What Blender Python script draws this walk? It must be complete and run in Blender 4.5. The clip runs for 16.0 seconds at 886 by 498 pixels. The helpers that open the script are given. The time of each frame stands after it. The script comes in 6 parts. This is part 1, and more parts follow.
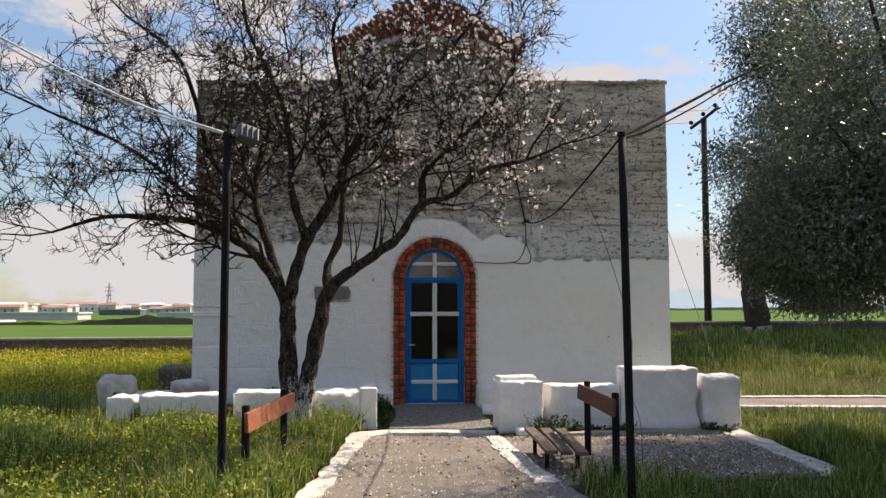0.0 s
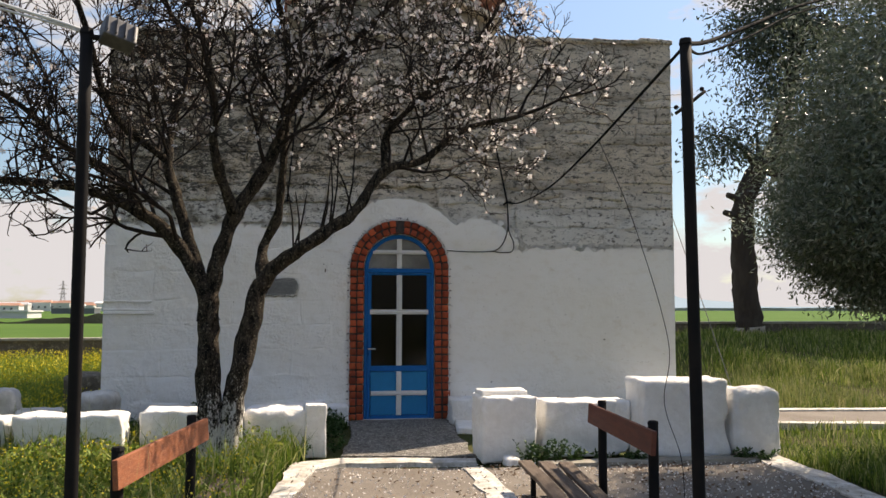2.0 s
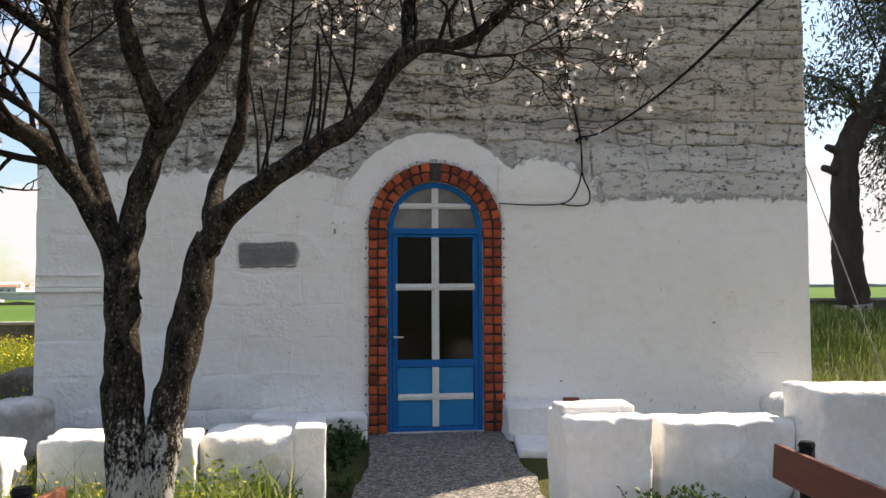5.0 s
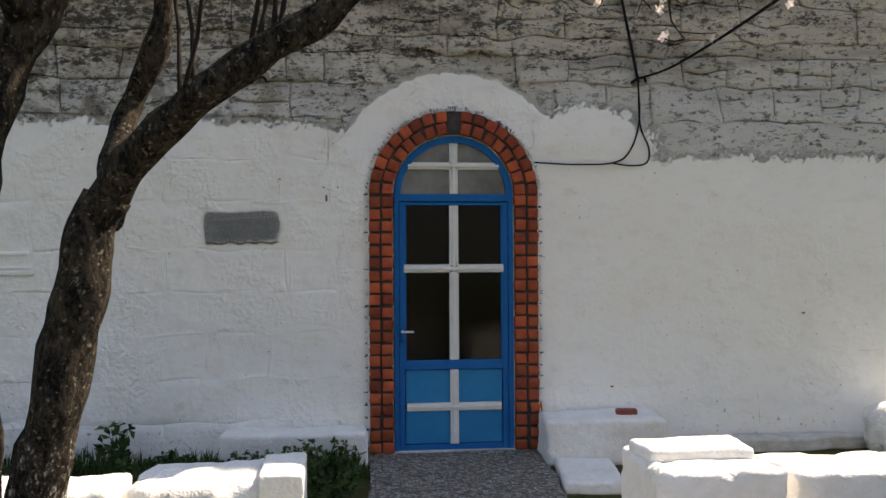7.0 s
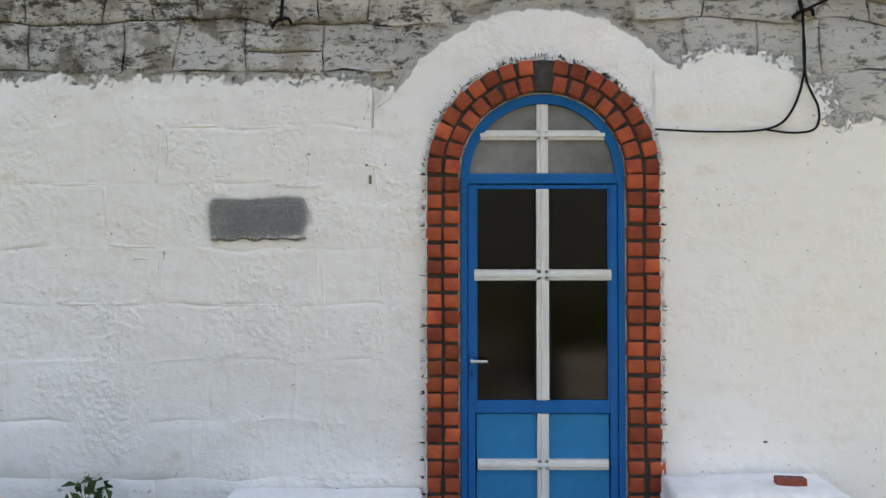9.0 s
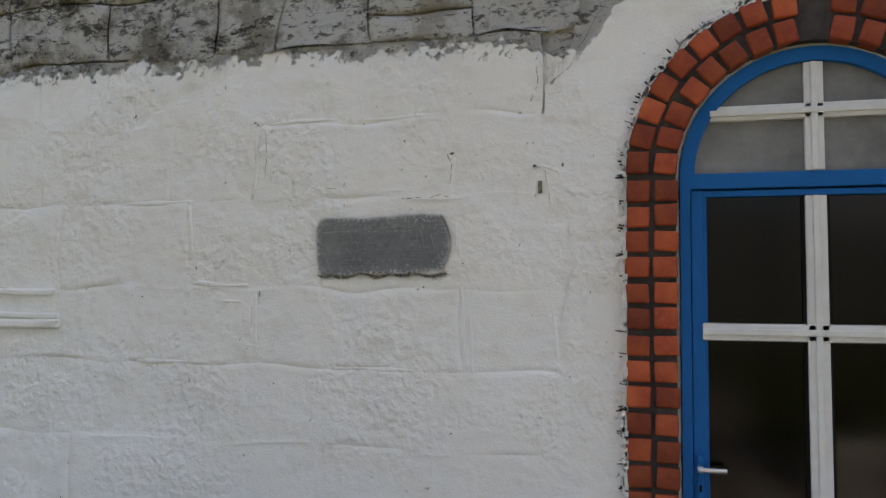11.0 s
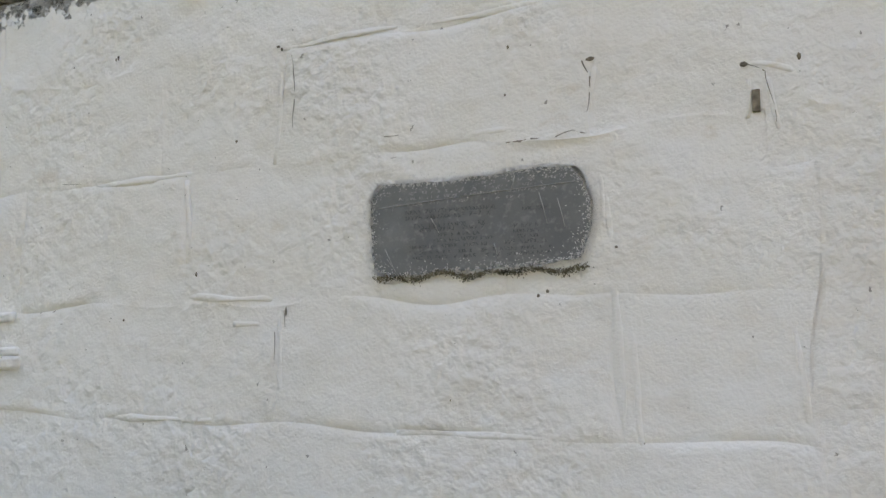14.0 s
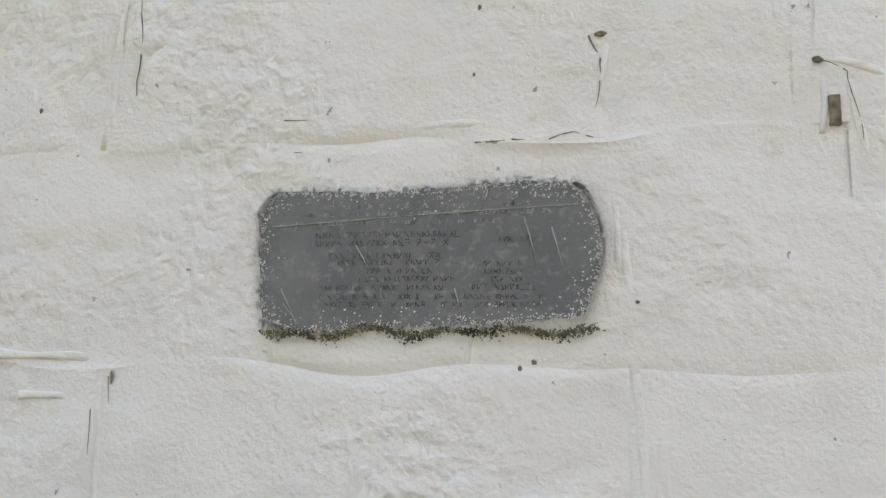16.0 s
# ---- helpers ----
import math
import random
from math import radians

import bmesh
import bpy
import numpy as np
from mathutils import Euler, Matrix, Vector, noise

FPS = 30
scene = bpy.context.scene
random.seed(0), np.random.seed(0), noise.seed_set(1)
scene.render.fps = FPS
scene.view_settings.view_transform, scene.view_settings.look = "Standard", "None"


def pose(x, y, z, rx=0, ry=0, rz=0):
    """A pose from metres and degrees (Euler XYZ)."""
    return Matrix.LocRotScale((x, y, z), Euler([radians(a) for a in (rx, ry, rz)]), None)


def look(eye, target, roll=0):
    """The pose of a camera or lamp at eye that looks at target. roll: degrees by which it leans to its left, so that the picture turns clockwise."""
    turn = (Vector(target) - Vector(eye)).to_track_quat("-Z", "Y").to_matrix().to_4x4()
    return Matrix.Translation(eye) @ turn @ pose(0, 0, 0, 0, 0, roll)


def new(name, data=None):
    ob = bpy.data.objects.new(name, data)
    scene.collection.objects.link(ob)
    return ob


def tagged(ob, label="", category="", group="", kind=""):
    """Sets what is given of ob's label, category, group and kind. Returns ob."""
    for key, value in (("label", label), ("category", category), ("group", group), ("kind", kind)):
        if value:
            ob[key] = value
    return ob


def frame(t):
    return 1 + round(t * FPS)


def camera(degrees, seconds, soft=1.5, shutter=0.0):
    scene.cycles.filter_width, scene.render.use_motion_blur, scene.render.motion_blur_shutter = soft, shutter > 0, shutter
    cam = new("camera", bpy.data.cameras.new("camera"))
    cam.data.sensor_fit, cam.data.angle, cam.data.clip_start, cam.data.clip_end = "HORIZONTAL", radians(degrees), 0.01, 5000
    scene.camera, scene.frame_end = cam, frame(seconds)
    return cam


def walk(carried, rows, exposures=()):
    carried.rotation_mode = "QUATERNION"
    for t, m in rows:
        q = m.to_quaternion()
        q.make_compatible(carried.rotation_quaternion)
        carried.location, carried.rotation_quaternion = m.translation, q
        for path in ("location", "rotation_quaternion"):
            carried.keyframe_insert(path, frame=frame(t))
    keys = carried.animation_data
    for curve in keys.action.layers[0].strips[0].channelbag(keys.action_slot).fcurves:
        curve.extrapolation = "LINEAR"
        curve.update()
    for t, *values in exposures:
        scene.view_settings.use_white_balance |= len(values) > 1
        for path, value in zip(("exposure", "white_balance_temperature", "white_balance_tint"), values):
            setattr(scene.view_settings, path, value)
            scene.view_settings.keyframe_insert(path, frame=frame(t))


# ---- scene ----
cam = camera(57.0, 16.0)
PATH = [
    (0, (-1.35, -13.488, 1.563), (-1.131, -11.505, 1.709), -0.1),
    (0.5, (-1.257, -12.987, 1.558), (-1.022, -11.007, 1.707), 0.1),
    (1, (-1.242, -12.369, 1.541), (-0.98, -10.392, 1.692), 0.4),
    (1.5, (-1.202, -11.866, 1.518), (-0.895, -9.895, 1.664), -0.1),
    (2, (-1.171, -11.287, 1.528), (-0.86, -9.317, 1.673), 0.1),
    (2.5, (-1.145, -10.729, 1.529), (-0.835, -8.759, 1.672), 0.1),
    (3, (-1.04, -10.208, 1.55), (-0.761, -8.233, 1.691), 0.3),
    (3.5, (-0.975, -9.635, 1.472), (-0.71, -7.658, 1.616), -0.3),
    (4, (-0.939, -9.148, 1.446), (-0.675, -7.17, 1.581), -1.5),
    (4.2, (-0.898, -8.968, 1.462), (-0.646, -6.988, 1.581), -1.2),
    (6.3, (-0.812, -7.213, 1.484), (-0.612, -5.224, 1.55), -0.3),
    (6.5, (-0.796, -7.026, 1.517), (-0.597, -5.036, 1.563), -0.4),
    (7, (-0.741, -6.551, 1.535), (-0.543, -4.561, 1.565), -0.3),
    (7.5, (-0.753, -6.095, 1.530), (-0.566, -4.104, 1.548), -0.2),
    (8, (-0.765, -5.641, 1.550), (-0.572, -3.650, 1.558), -0.6),
    (8.5, (-0.677, -5.218, 1.528), (-0.569, -3.222, 1.571), -0.1),
    (9, (-0.570, -4.817, 1.510), (-0.578, -2.818, 1.560), 0.0),
    (9.5, (-0.420, -4.360, 1.500), (-0.664, -2.376, 1.554), 0.1),
    (10, (-0.419, -3.969, 1.500), (-0.781, -2.003, 1.558), 0.9),
    (10.2, (-0.449, -3.808, 1.510), (-0.829, -1.846, 1.594), 1.0),
    (12.3, (-0.646, -2.62, 1.565), (-1.373, -0.767, 1.76), 0.4),
    (12.5, (-0.644, -2.565, 1.583), (-1.393, -0.719, 1.768), 0.5),
    (13, (-0.705, -2.386, 1.557), (-1.499, -0.559, 1.731), 0.5),
    (13.5, (-0.838, -2.134, 1.549), (-1.634, -0.312, 1.761), 0.3),
    (14, (-0.947, -1.861, 1.505), (-1.75, -0.045, 1.748), -0.1),
    (14.5, (-1.092, -1.683, 1.532), (-1.833, 0.157, 1.784), 0.3),
    (15, (-1.27, -1.632, 1.569), (-1.814, 0.278, 1.808), 0.0),
    (15.5, (-1.372, -1.464, 1.527), (-1.813, 0.463, 1.833), 1.1),
    (16, (-1.43, -1.334, 1.616), (-1.753, 0.615, 1.924), 0.7),
]
EXPOSURES = [(0, 0.591, 7930, 15), (2, 0.643, 8130, 15), (3.5, 0.744, 8030, 15), (4, 1.091, 8030, 15), (6.5, 1.054, 8280, 15), (7, 1.054, 8280, 15), (8, 1.027, 8380, 14), (8.5, 1.576, 8380, 14), (9, 1.862, 8480, 14), (10, 1.414, 8480, 15), (12.5, 1.3, 8730, 16), (14, 1.69, 8730, 15), (15.5, 2.024, 8780, 16), (16, 1.954, 8830, 16)]
walk(cam, [(t, look(e, g, r)) for t, e, g, r in PATH], EXPOSURES)

# ---- world and light ----
TO_SUN = Vector((4.3, 2.5, 5.4)).normalized()
world = bpy.data.worlds.new("world")
scene.world = world
world.use_nodes = True
nt = world.node_tree
sky = nt.nodes.new("ShaderNodeTexSky")
sky.sky_type, sky.sun_disc = "NISHITA", False
sky.sun_elevation, sky.sun_rotation = math.asin(TO_SUN.z), math.atan2(TO_SUN.x, TO_SUN.y)
sky.dust_density, sky.air_density = 0.4, 1.0
tc = nt.nodes.new("ShaderNodeTexCoord")
mp = nt.nodes.new("ShaderNodeMapping")
mp.inputs["Scale"].default_value = (2.6, 2.6, 6.5)
mp.inputs["Location"].default_value = (0.35, 0.2, 0.1)
cl = nt.nodes.new("ShaderNodeTexNoise")
cl.inputs["Scale"].default_value, cl.inputs["Detail"].default_value, cl.inputs["Roughness"].default_value = 1.7, 9, 0.58
cr = nt.nodes.new("ShaderNodeValToRGB")
cr.color_ramp.elements[0].position, cr.color_ramp.elements[1].position = 0.52, 0.585
mixc = nt.nodes.new("ShaderNodeMixRGB")
mixc.inputs[2].default_value = (2.8, 3.05, 3.55, 1)
nt.links.new(tc.outputs["Generated"], mp.inputs[0])
nt.links.new(mp.outputs[0], cl.inputs["Vector"])
sep = nt.nodes.new("ShaderNodeSeparateXYZ")
low_sky = nt.nodes.new("ShaderNodeMapRange")
for k, v in zip(("From Min", "From Max", "To Min", "To Max"), (0.01, 0.15, 0.22, 0.0)):
    low_sky.inputs[k].default_value = v
add_c = nt.nodes.new("ShaderNodeMath")
nt.links.new(tc.outputs["Generated"], sep.inputs[0])
nt.links.new(sep.outputs[2], low_sky.inputs["Value"])
nt.links.new(cl.outputs[0], add_c.inputs[0])
nt.links.new(low_sky.outputs[0], add_c.inputs[1])
nt.links.new(add_c.outputs[0], cr.inputs[0])
nt.links.new(cr.outputs[0], mixc.inputs[0])
haze = nt.nodes.new("ShaderNodeMapRange")
for k, v in zip(("From Min", "From Max", "To Min", "To Max"), (0.0, 0.8, 0.46, 1.15)):
    haze.inputs[k].default_value = v
nt.links.new(sep.outputs[2], haze.inputs["Value"])
deep = nt.nodes.new("ShaderNodeMixRGB")
deep.blend_type = "MULTIPLY"
deep.inputs[0].default_value = 1.0
nt.links.new(sky.outputs[0], deep.inputs[1])
nt.links.new(haze.outputs[0], deep.inputs[2])
clear = nt.nodes.new("ShaderNodeMixRGB")
clear.blend_type = "MULTIPLY"
clear.inputs[0].default_value, clear.inputs[2].default_value = 1.0, (0.84, 0.96, 1.07, 1)
nt.links.new(deep.outputs[0], clear.inputs[1])
nt.links.new(clear.outputs[0], mixc.inputs[1])
nt.links.new(mixc.outputs[0], nt.nodes["Background"].inputs[0])
nt.nodes["Background"].inputs[1].default_value = 0.155
sun = new("sun", bpy.data.lights.new("sun", "SUN"))
sun.data.energy, sun.data.angle, sun.data.color = 5.0, radians(0.5), (1.0, 0.95, 0.87)
sun.matrix_world = look(TO_SUN * 30, (0, 0, 0))


# ---- materials ----
def nodes_of(name, rough=0.8, metal=0.0, spec=0.5):
    m = bpy.data.materials.new(name)
    m.use_nodes = True
    t = m.node_tree
    b = t.nodes["Principled BSDF"]
    b.inputs["Roughness"].default_value, b.inputs["Metallic"].default_value = rough, metal
    b.inputs["Specular IOR Level"].default_value = spec
    return m, t, b


def noise_tex(t, scale, detail=6, rough=0.6, vec=None, stretch=None):
    n = t.nodes.new("ShaderNodeTexNoise")
    n.inputs["Scale"].default_value, n.inputs["Detail"].default_value, n.inputs["Roughness"].default_value = scale, detail, rough
    g = t.nodes.new("ShaderNodeNewGeometry")
    src = g.outputs["Position"] if vec is None else vec
    if stretch:
        mpn = t.nodes.new("ShaderNodeMapping")
        mpn.inputs["Scale"].default_value = stretch
        t.links.new(src, mpn.inputs[0])
        src = mpn.outputs[0]
    t.links.new(src, n.inputs["Vector"])
    return n.outputs[0]


def ramp(t, fac, stops):
    r = t.nodes.new("ShaderNodeValToRGB")
    els = r.color_ramp.elements
    while len(els) < len(stops):
        els.new(0.5)
    for e, (p, c) in zip(els, stops):
        e.position = p
        e.color = (*c, 1) if isinstance(c, tuple) else (c, c, c, 1)
    t.links.new(fac, r.inputs[0])
    return r.outputs[0]


def mix(t, fac, a, b, mode="MIX"):
    m = t.nodes.new("ShaderNodeMixRGB")
    m.blend_type = mode
    for i, v in enumerate((fac, a, b)):
        if isinstance(v, bpy.types.NodeSocket):
            t.links.new(v, m.inputs[i])
        else:
            m.inputs[i].default_value = (*v, 1) if isinstance(v, tuple) else v
    return m.outputs[0]


def math_n(t, op, a, b=0.0):
    m = t.nodes.new("ShaderNodeMath")
    m.operation = op
    for i, v in enumerate((a, b)):
        if isinstance(v, bpy.types.NodeSocket):
            t.links.new(v, m.inputs[i])
        else:
            m.inputs[i].default_value = v
    return m.outputs[0]


def bump(t, b, height, strength=0.5, distance=0.01):
    n = t.nodes.new("ShaderNodeBump")
    n.inputs["Strength"].default_value, n.inputs["Distance"].default_value = strength, distance
    t.links.new(height, n.inputs["Height"])
    t.links.new(n.outputs[0], b.inputs["Normal"])
    return n


def simple(name, c1, c2, scale=8, rough=0.8, metal=0.0, bscale=60, bstr=0.4, bdist=0.004, spec=0.4, stretch=None, island=False, c3=None, vary=0.0):
    """Two-scale mottled surface with fine relief."""
    m, t, b = nodes_of(name, rough, metal, spec)
    big = noise_tex(t, scale, 5, 0.6, stretch=stretch)
    fine = noise_tex(t, bscale, 4, 0.65, stretch=stretch)
    col = mix(t, ramp(t, big, [(0.35, 0.0), (0.65, 1.0)]), c1, c2)
    if c3:
        col = mix(t, ramp(t, fine, [(0.52, 0.0), (0.7, 1.0)]), col, c3)
    col = mix(t, math_n(t, "MULTIPLY", fine, 0.35), col, (0.5 * c1[0], 0.5 * c1[1], 0.5 * c1[2]))
    if island or vary:
        g = t.nodes.new("ShaderNodeNewGeometry") if island else t.nodes.new("ShaderNodeObjectInfo")
        r = g.outputs["Random Per Island"] if island else g.outputs["Random"]
        v = vary or 0.5
        k = math_n(t, "ADD", math_n(t, "MULTIPLY", r, 2 * v), 1 - v)
        col = mix(t, 1.0, col, k, "MULTIPLY")
    t.links.new(col, b.inputs["Base Color"])
    if bstr:
        bump(t, b, fine, bstr, bdist)
    return m


def facade_material():
    """Bare lichen-stained masonry above, thick old whitewash below and round the door arch."""
    m, t, b = nodes_of("whitewash_on_masonry", 0.9, 0, 0.25)
    g = t.nodes.new("ShaderNodeNewGeometry")
    s = t.nodes.new("ShaderNodeSeparateXYZ")
    t.links.new(g.outputs["Position"], s.inputs[0])
    x, z = s.outputs[0], s.outputs[2]
    edge = noise_tex(t, 3.0, 8, 0.7)
    grain = noise_tex(t, 7, 10, 0.78)
    side = t.nodes.new("ShaderNodeMapRange")
    for k, v in zip(("From Min", "From Max", "To Min", "To Max"), (-1.2, 1.6, 2.68, 2.44)):
        side.inputs[k].default_value = v
    t.links.new(x, side.inputs["Value"])
    wob = math_n(t, "MULTIPLY", math_n(t, "SUBTRACT", edge, 0.5), 0.34)
    wob2 = math_n(t, "MULTIPLY", math_n(t, "SUBTRACT", grain, 0.5), 0.35)
    wob3 = math_n(t, "MULTIPLY", math_n(t, "SUBTRACT", noise_tex(t, 26, 6, 0.75), 0.5), 0.30)
    soft_wob = math_n(t, "MULTIPLY", wob2, 0.5)
    wob2 = math_n(t, "ADD", wob2, wob3)
    d1 = math_n(t, "ADD", math_n(t, "ADD", math_n(t, "SUBTRACT", side.outputs[0], z), wob), wob2)
    r = math_n(t, "SQRT", math_n(t, "ADD", math_n(t, "POWER", x, 2.0), math_n(t, "POWER", math_n(t, "SUBTRACT", z, 2.05), 2.0)))
    d2 = math_n(t, "ADD", math_n(t, "SUBTRACT", 1.05, r), soft_wob)
    gone = math_n(t, "SQRT", math_n(t, "ADD", math_n(t, "POWER", math_n(t, "MULTIPLY", math_n(t, "SUBTRACT", x, 1.15), 0.85), 2.0), math_n(t, "POWER", math_n(t, "MULTIPLY", math_n(t, "SUBTRACT", z, 2.5), 1.5), 2.0)))
    d3 = math_n(t, "ADD", math_n(t, "SUBTRACT", 0.50, gone), math_n(t, "ADD", wob, math_n(t, "MULTIPLY", wob2, 1.6)))
    painted = math_n(t, "MULTIPLY", math_n(t, "MAXIMUM", math_n(t, "MAXIMUM", d1, d2), d3), 22.0)
    painted.node.use_clamp = True
    # bare stone
    blot = noise_tex(t, 1.3, 8, 0.68)
    lich = mix(t, 0.40, noise_tex(t, 20, 9, 0.82, stretch=(1, 1, 1.7)), noise_tex(t, 3.4, 6, 0.65, stretch=(1, 1, 2.6)))
    speck = noise_tex(t, 48, 7, 0.75)
    oi = t.nodes.new("ShaderNodeObjectInfo")
    stone = mix(t, ramp(t, blot, [(0.35, 0.0), (0.62, 1.0)]), (0.42, 0.375, 0.31), (0.60, 0.555, 0.48))
    stone = mix(t, 1.0, stone, math_n(t, "ADD", math_n(t, "MULTIPLY", oi.outputs["Random"], 0.62), 0.62), "MULTIPLY")
    # remains of an old render coat beside the arch
    coat = math_n(t, "MULTIPLY", math_n(t, "MAXIMUM", math_n(t, "SUBTRACT", 1.0, gone), 0.0), 0.10)
    pale = ramp(t, math_n(t, "ADD", coat, math_n(t, "ADD", noise_tex(t, 4.5, 7, 0.65), math_n(t, "MULTIPLY", x, 0.022))), [(0.38, 0.0), (0.47, 1.0)])
    stone = mix(t, math_n(t, "MULTIPLY", pale, 0.88), stone, (0.90, 0.88, 0.83))
    aged = t.nodes.new("ShaderNodeMapRange")
    for k, v in zip(("From Min", "From Max", "To Min", "To Max"), (2.85, 3.4, 0.0, 1.0)):
        aged.inputs[k].default_value = v
    t.links.new(z, aged.inputs["Value"])
    stone = mix(t, aged.outputs[0], stone, mix(t, 1.0, stone, (0.90, 0.80, 0.68), "MULTIPLY"))
    blotch = ramp(t, noise_tex(t, 11, 8, 0.74, stretch=(0.8, 1, 1.5)), [(0.545, 0.0), (0.585, 1.0)])
    zf = t.nodes.new("ShaderNodeMapRange")
    for k, v in zip(("From Min", "From Max", "To Min", "To Max"), (2.6, 3.5, 0.04, -0.028)):
        zf.inputs[k].default_value = v
    t.links.new(z, zf.inputs["Value"])
    black = ramp(t, math_n(t, "SUBTRACT", math_n(t, "SUBTRACT", math_n(t, "SUBTRACT", lich, math_n(t, "MULTIPLY", coat, 0.45)), zf.outputs[0]), math_n(t, "MULTIPLY", x, 0.009)), [(0.535, 0.0), (0.56, 1.0)])
    bareness = math_n(t, "SUBTRACT", 1.0, math_n(t, "MULTIPLY", coat, 8.0))
    bareness.node.use_clamp = True
    soot = ramp(t, noise_tex(t, 1.5, 7, 0.6, stretch=(0.55, 1, 2.6)), [(0.47, 0.0), (0.60, 1.0)])
    high = t.nodes.new("ShaderNodeMapRange")
    for k, v in zip(("From Min", "From Max", "To Min", "To Max"), (2.75, 3.2, 0.08, 0.46)):
        high.inputs[k].default_value = v
    t.links.new(z, high.inputs["Value"])
    stone = mix(t, math_n(t, "MULTIPLY", math_n(t, "MULTIPLY", soot, high.outputs[0]), bareness), stone, (0.15, 0.125, 0.095))
    stone = mix(t, math_n(t, "MULTIPLY", math_n(t, "MULTIPLY", blotch, 0.8), bareness), stone, (0.07, 0.062, 0.05))
    stone = mix(t, math_n(t, "MULTIPLY", math_n(t, "MULTIPLY", black, 0.9), bareness), stone, (0.06, 0.052, 0.042))
    stone = mix(t, math_n(t, "MULTIPLY", ramp(t, speck, [(0.58, 0.0), (0.61, 1.0)]), math_n(t, "MULTIPLY", bareness, 0.25)), stone, (0.08, 0.07, 0.058))
    streak = ramp(t, noise_tex(t, 5.0, 9, 0.7, stretch=(0.7, 1, 6.5)), [(0.59, 0.0), (0.63, 1.0)])
    stone = mix(t, math_n(t, "MULTIPLY", math_n(t, "MULTIPLY", streak, 0.8), bareness), stone, (0.06, 0.052, 0.043))
    # paint
    wash = noise_tex(t, 0.9, 5, 0.55)
    paint = mix(t, ramp(t, wash, [(0.36, 0.0), (0.64, 1.0)]), (0.84, 0.82, 0.78), (0.87, 0.862, 0.84))
    cream = ramp(t, noise_tex(t, 5.5, 6, 0.6, stretch=(1, 1, 1.9)), [(0.50, 0.0), (0.72, 1.0)])
    paint = mix(t, math_n(t, "MULTIPLY", cream, 0.35), paint, (0.70, 0.65, 0.56))
    chips = ramp(t, noise_tex(t, 33, 4, 0.55), [(0.70, 0.0), (0.72, 1.0)])
    low = t.nodes.new("ShaderNodeMapRange")
    for k, v in zip(("From Min", "From Max", "To Min", "To Max"), (0.1, 0.8, 0.085, 0.0)):
        low.inputs[k].default_value = v
    t.links.new(z, low.inputs["Value"])
    peel = ramp(t, math_n(t, "ADD", noise_tex(t, 17, 7, 0.7), low.outputs[0]), [(0.69, 0.0), (0.72, 1.0)])
    damp = ramp(t, noise_tex(t, 2.6, 8, 0.7, stretch=(1, 1, 1.6)), [(0.60, 0.0), (0.70, 1.0)])
    paint = mix(t, math_n(t, "MULTIPLY", damp, 0.45), paint, (0.62, 0.53, 0.42))
    paint = mix(t, math_n(t, "MULTIPLY", math_n(t, "MAXIMUM", chips, peel), 0.75), paint, (0.24, 0.22, 0.19))
    t.links.new(mix(t, painted, stone, paint), b.inputs["Base Color"])
    # relief: broken rubble face on bare stone, soft brushed lumps under paint
    h_stone = math_n(t, "ADD", math_n(t, "MULTIPLY", lich, 3.2), math_n(t, "MULTIPLY", speck, 1.0))
    patchy = ramp(t, noise_tex(t, 2.1, 3, 0.5), [(0.42, 0.08), (0.62, 1.0)])
    lumps = math_n(t, "MULTIPLY", math_n(t, "MULTIPLY", noise_tex(t, 27, 2, 0.45), 0.85), patchy)
    h_paint = math_n(t, "ADD", math_n(t, "ADD", math_n(t, "MULTIPLY", noise_tex(t, 4, 2, 0.4), 0.75), lumps), math_n(t, "MULTIPLY", noise_tex(t, 110, 3, 0.6), 0.17))
    rim1 = ramp(t, noise_tex(t, 3.6, 4, 0.5, stretch=(1, 1, 1.3)), [(0.46, 0.0), (0.52, 1.0)])
    rim2 = ramp(t, noise_tex(t, 10, 2, 0.5), [(0.50, 0.0), (0.58, 1.0)])
    smooth_side = t.nodes.new("ShaderNodeMapRange")
    for k, v in zip(("From Min", "From Max", "To Min", "To Max"), (0.2, 0.8, 1.0, 0.25)):
        smooth_side.inputs[k].default_value = v
    t.links.new(x, smooth_side.inputs["Value"])
    flakes = math_n(t, "MULTIPLY", math_n(t, "ADD", math_n(t, "MULTIPLY", rim1, 0.07), math_n(t, "MULTIPLY", math_n(t, "MULTIPLY", rim2, patchy), 0.16)), smooth_side.outputs[0])
    h_paint = math_n(t, "ADD", math_n(t, "MULTIPLY", h_paint, math_n(t, "ADD", math_n(t, "MULTIPLY", smooth_side.outputs[0], 0.7), 0.3)), flakes)
    h = mix(t, painted, h_stone, h_paint)
    bump(t, b, h, 1.0, 0.018)
    return m


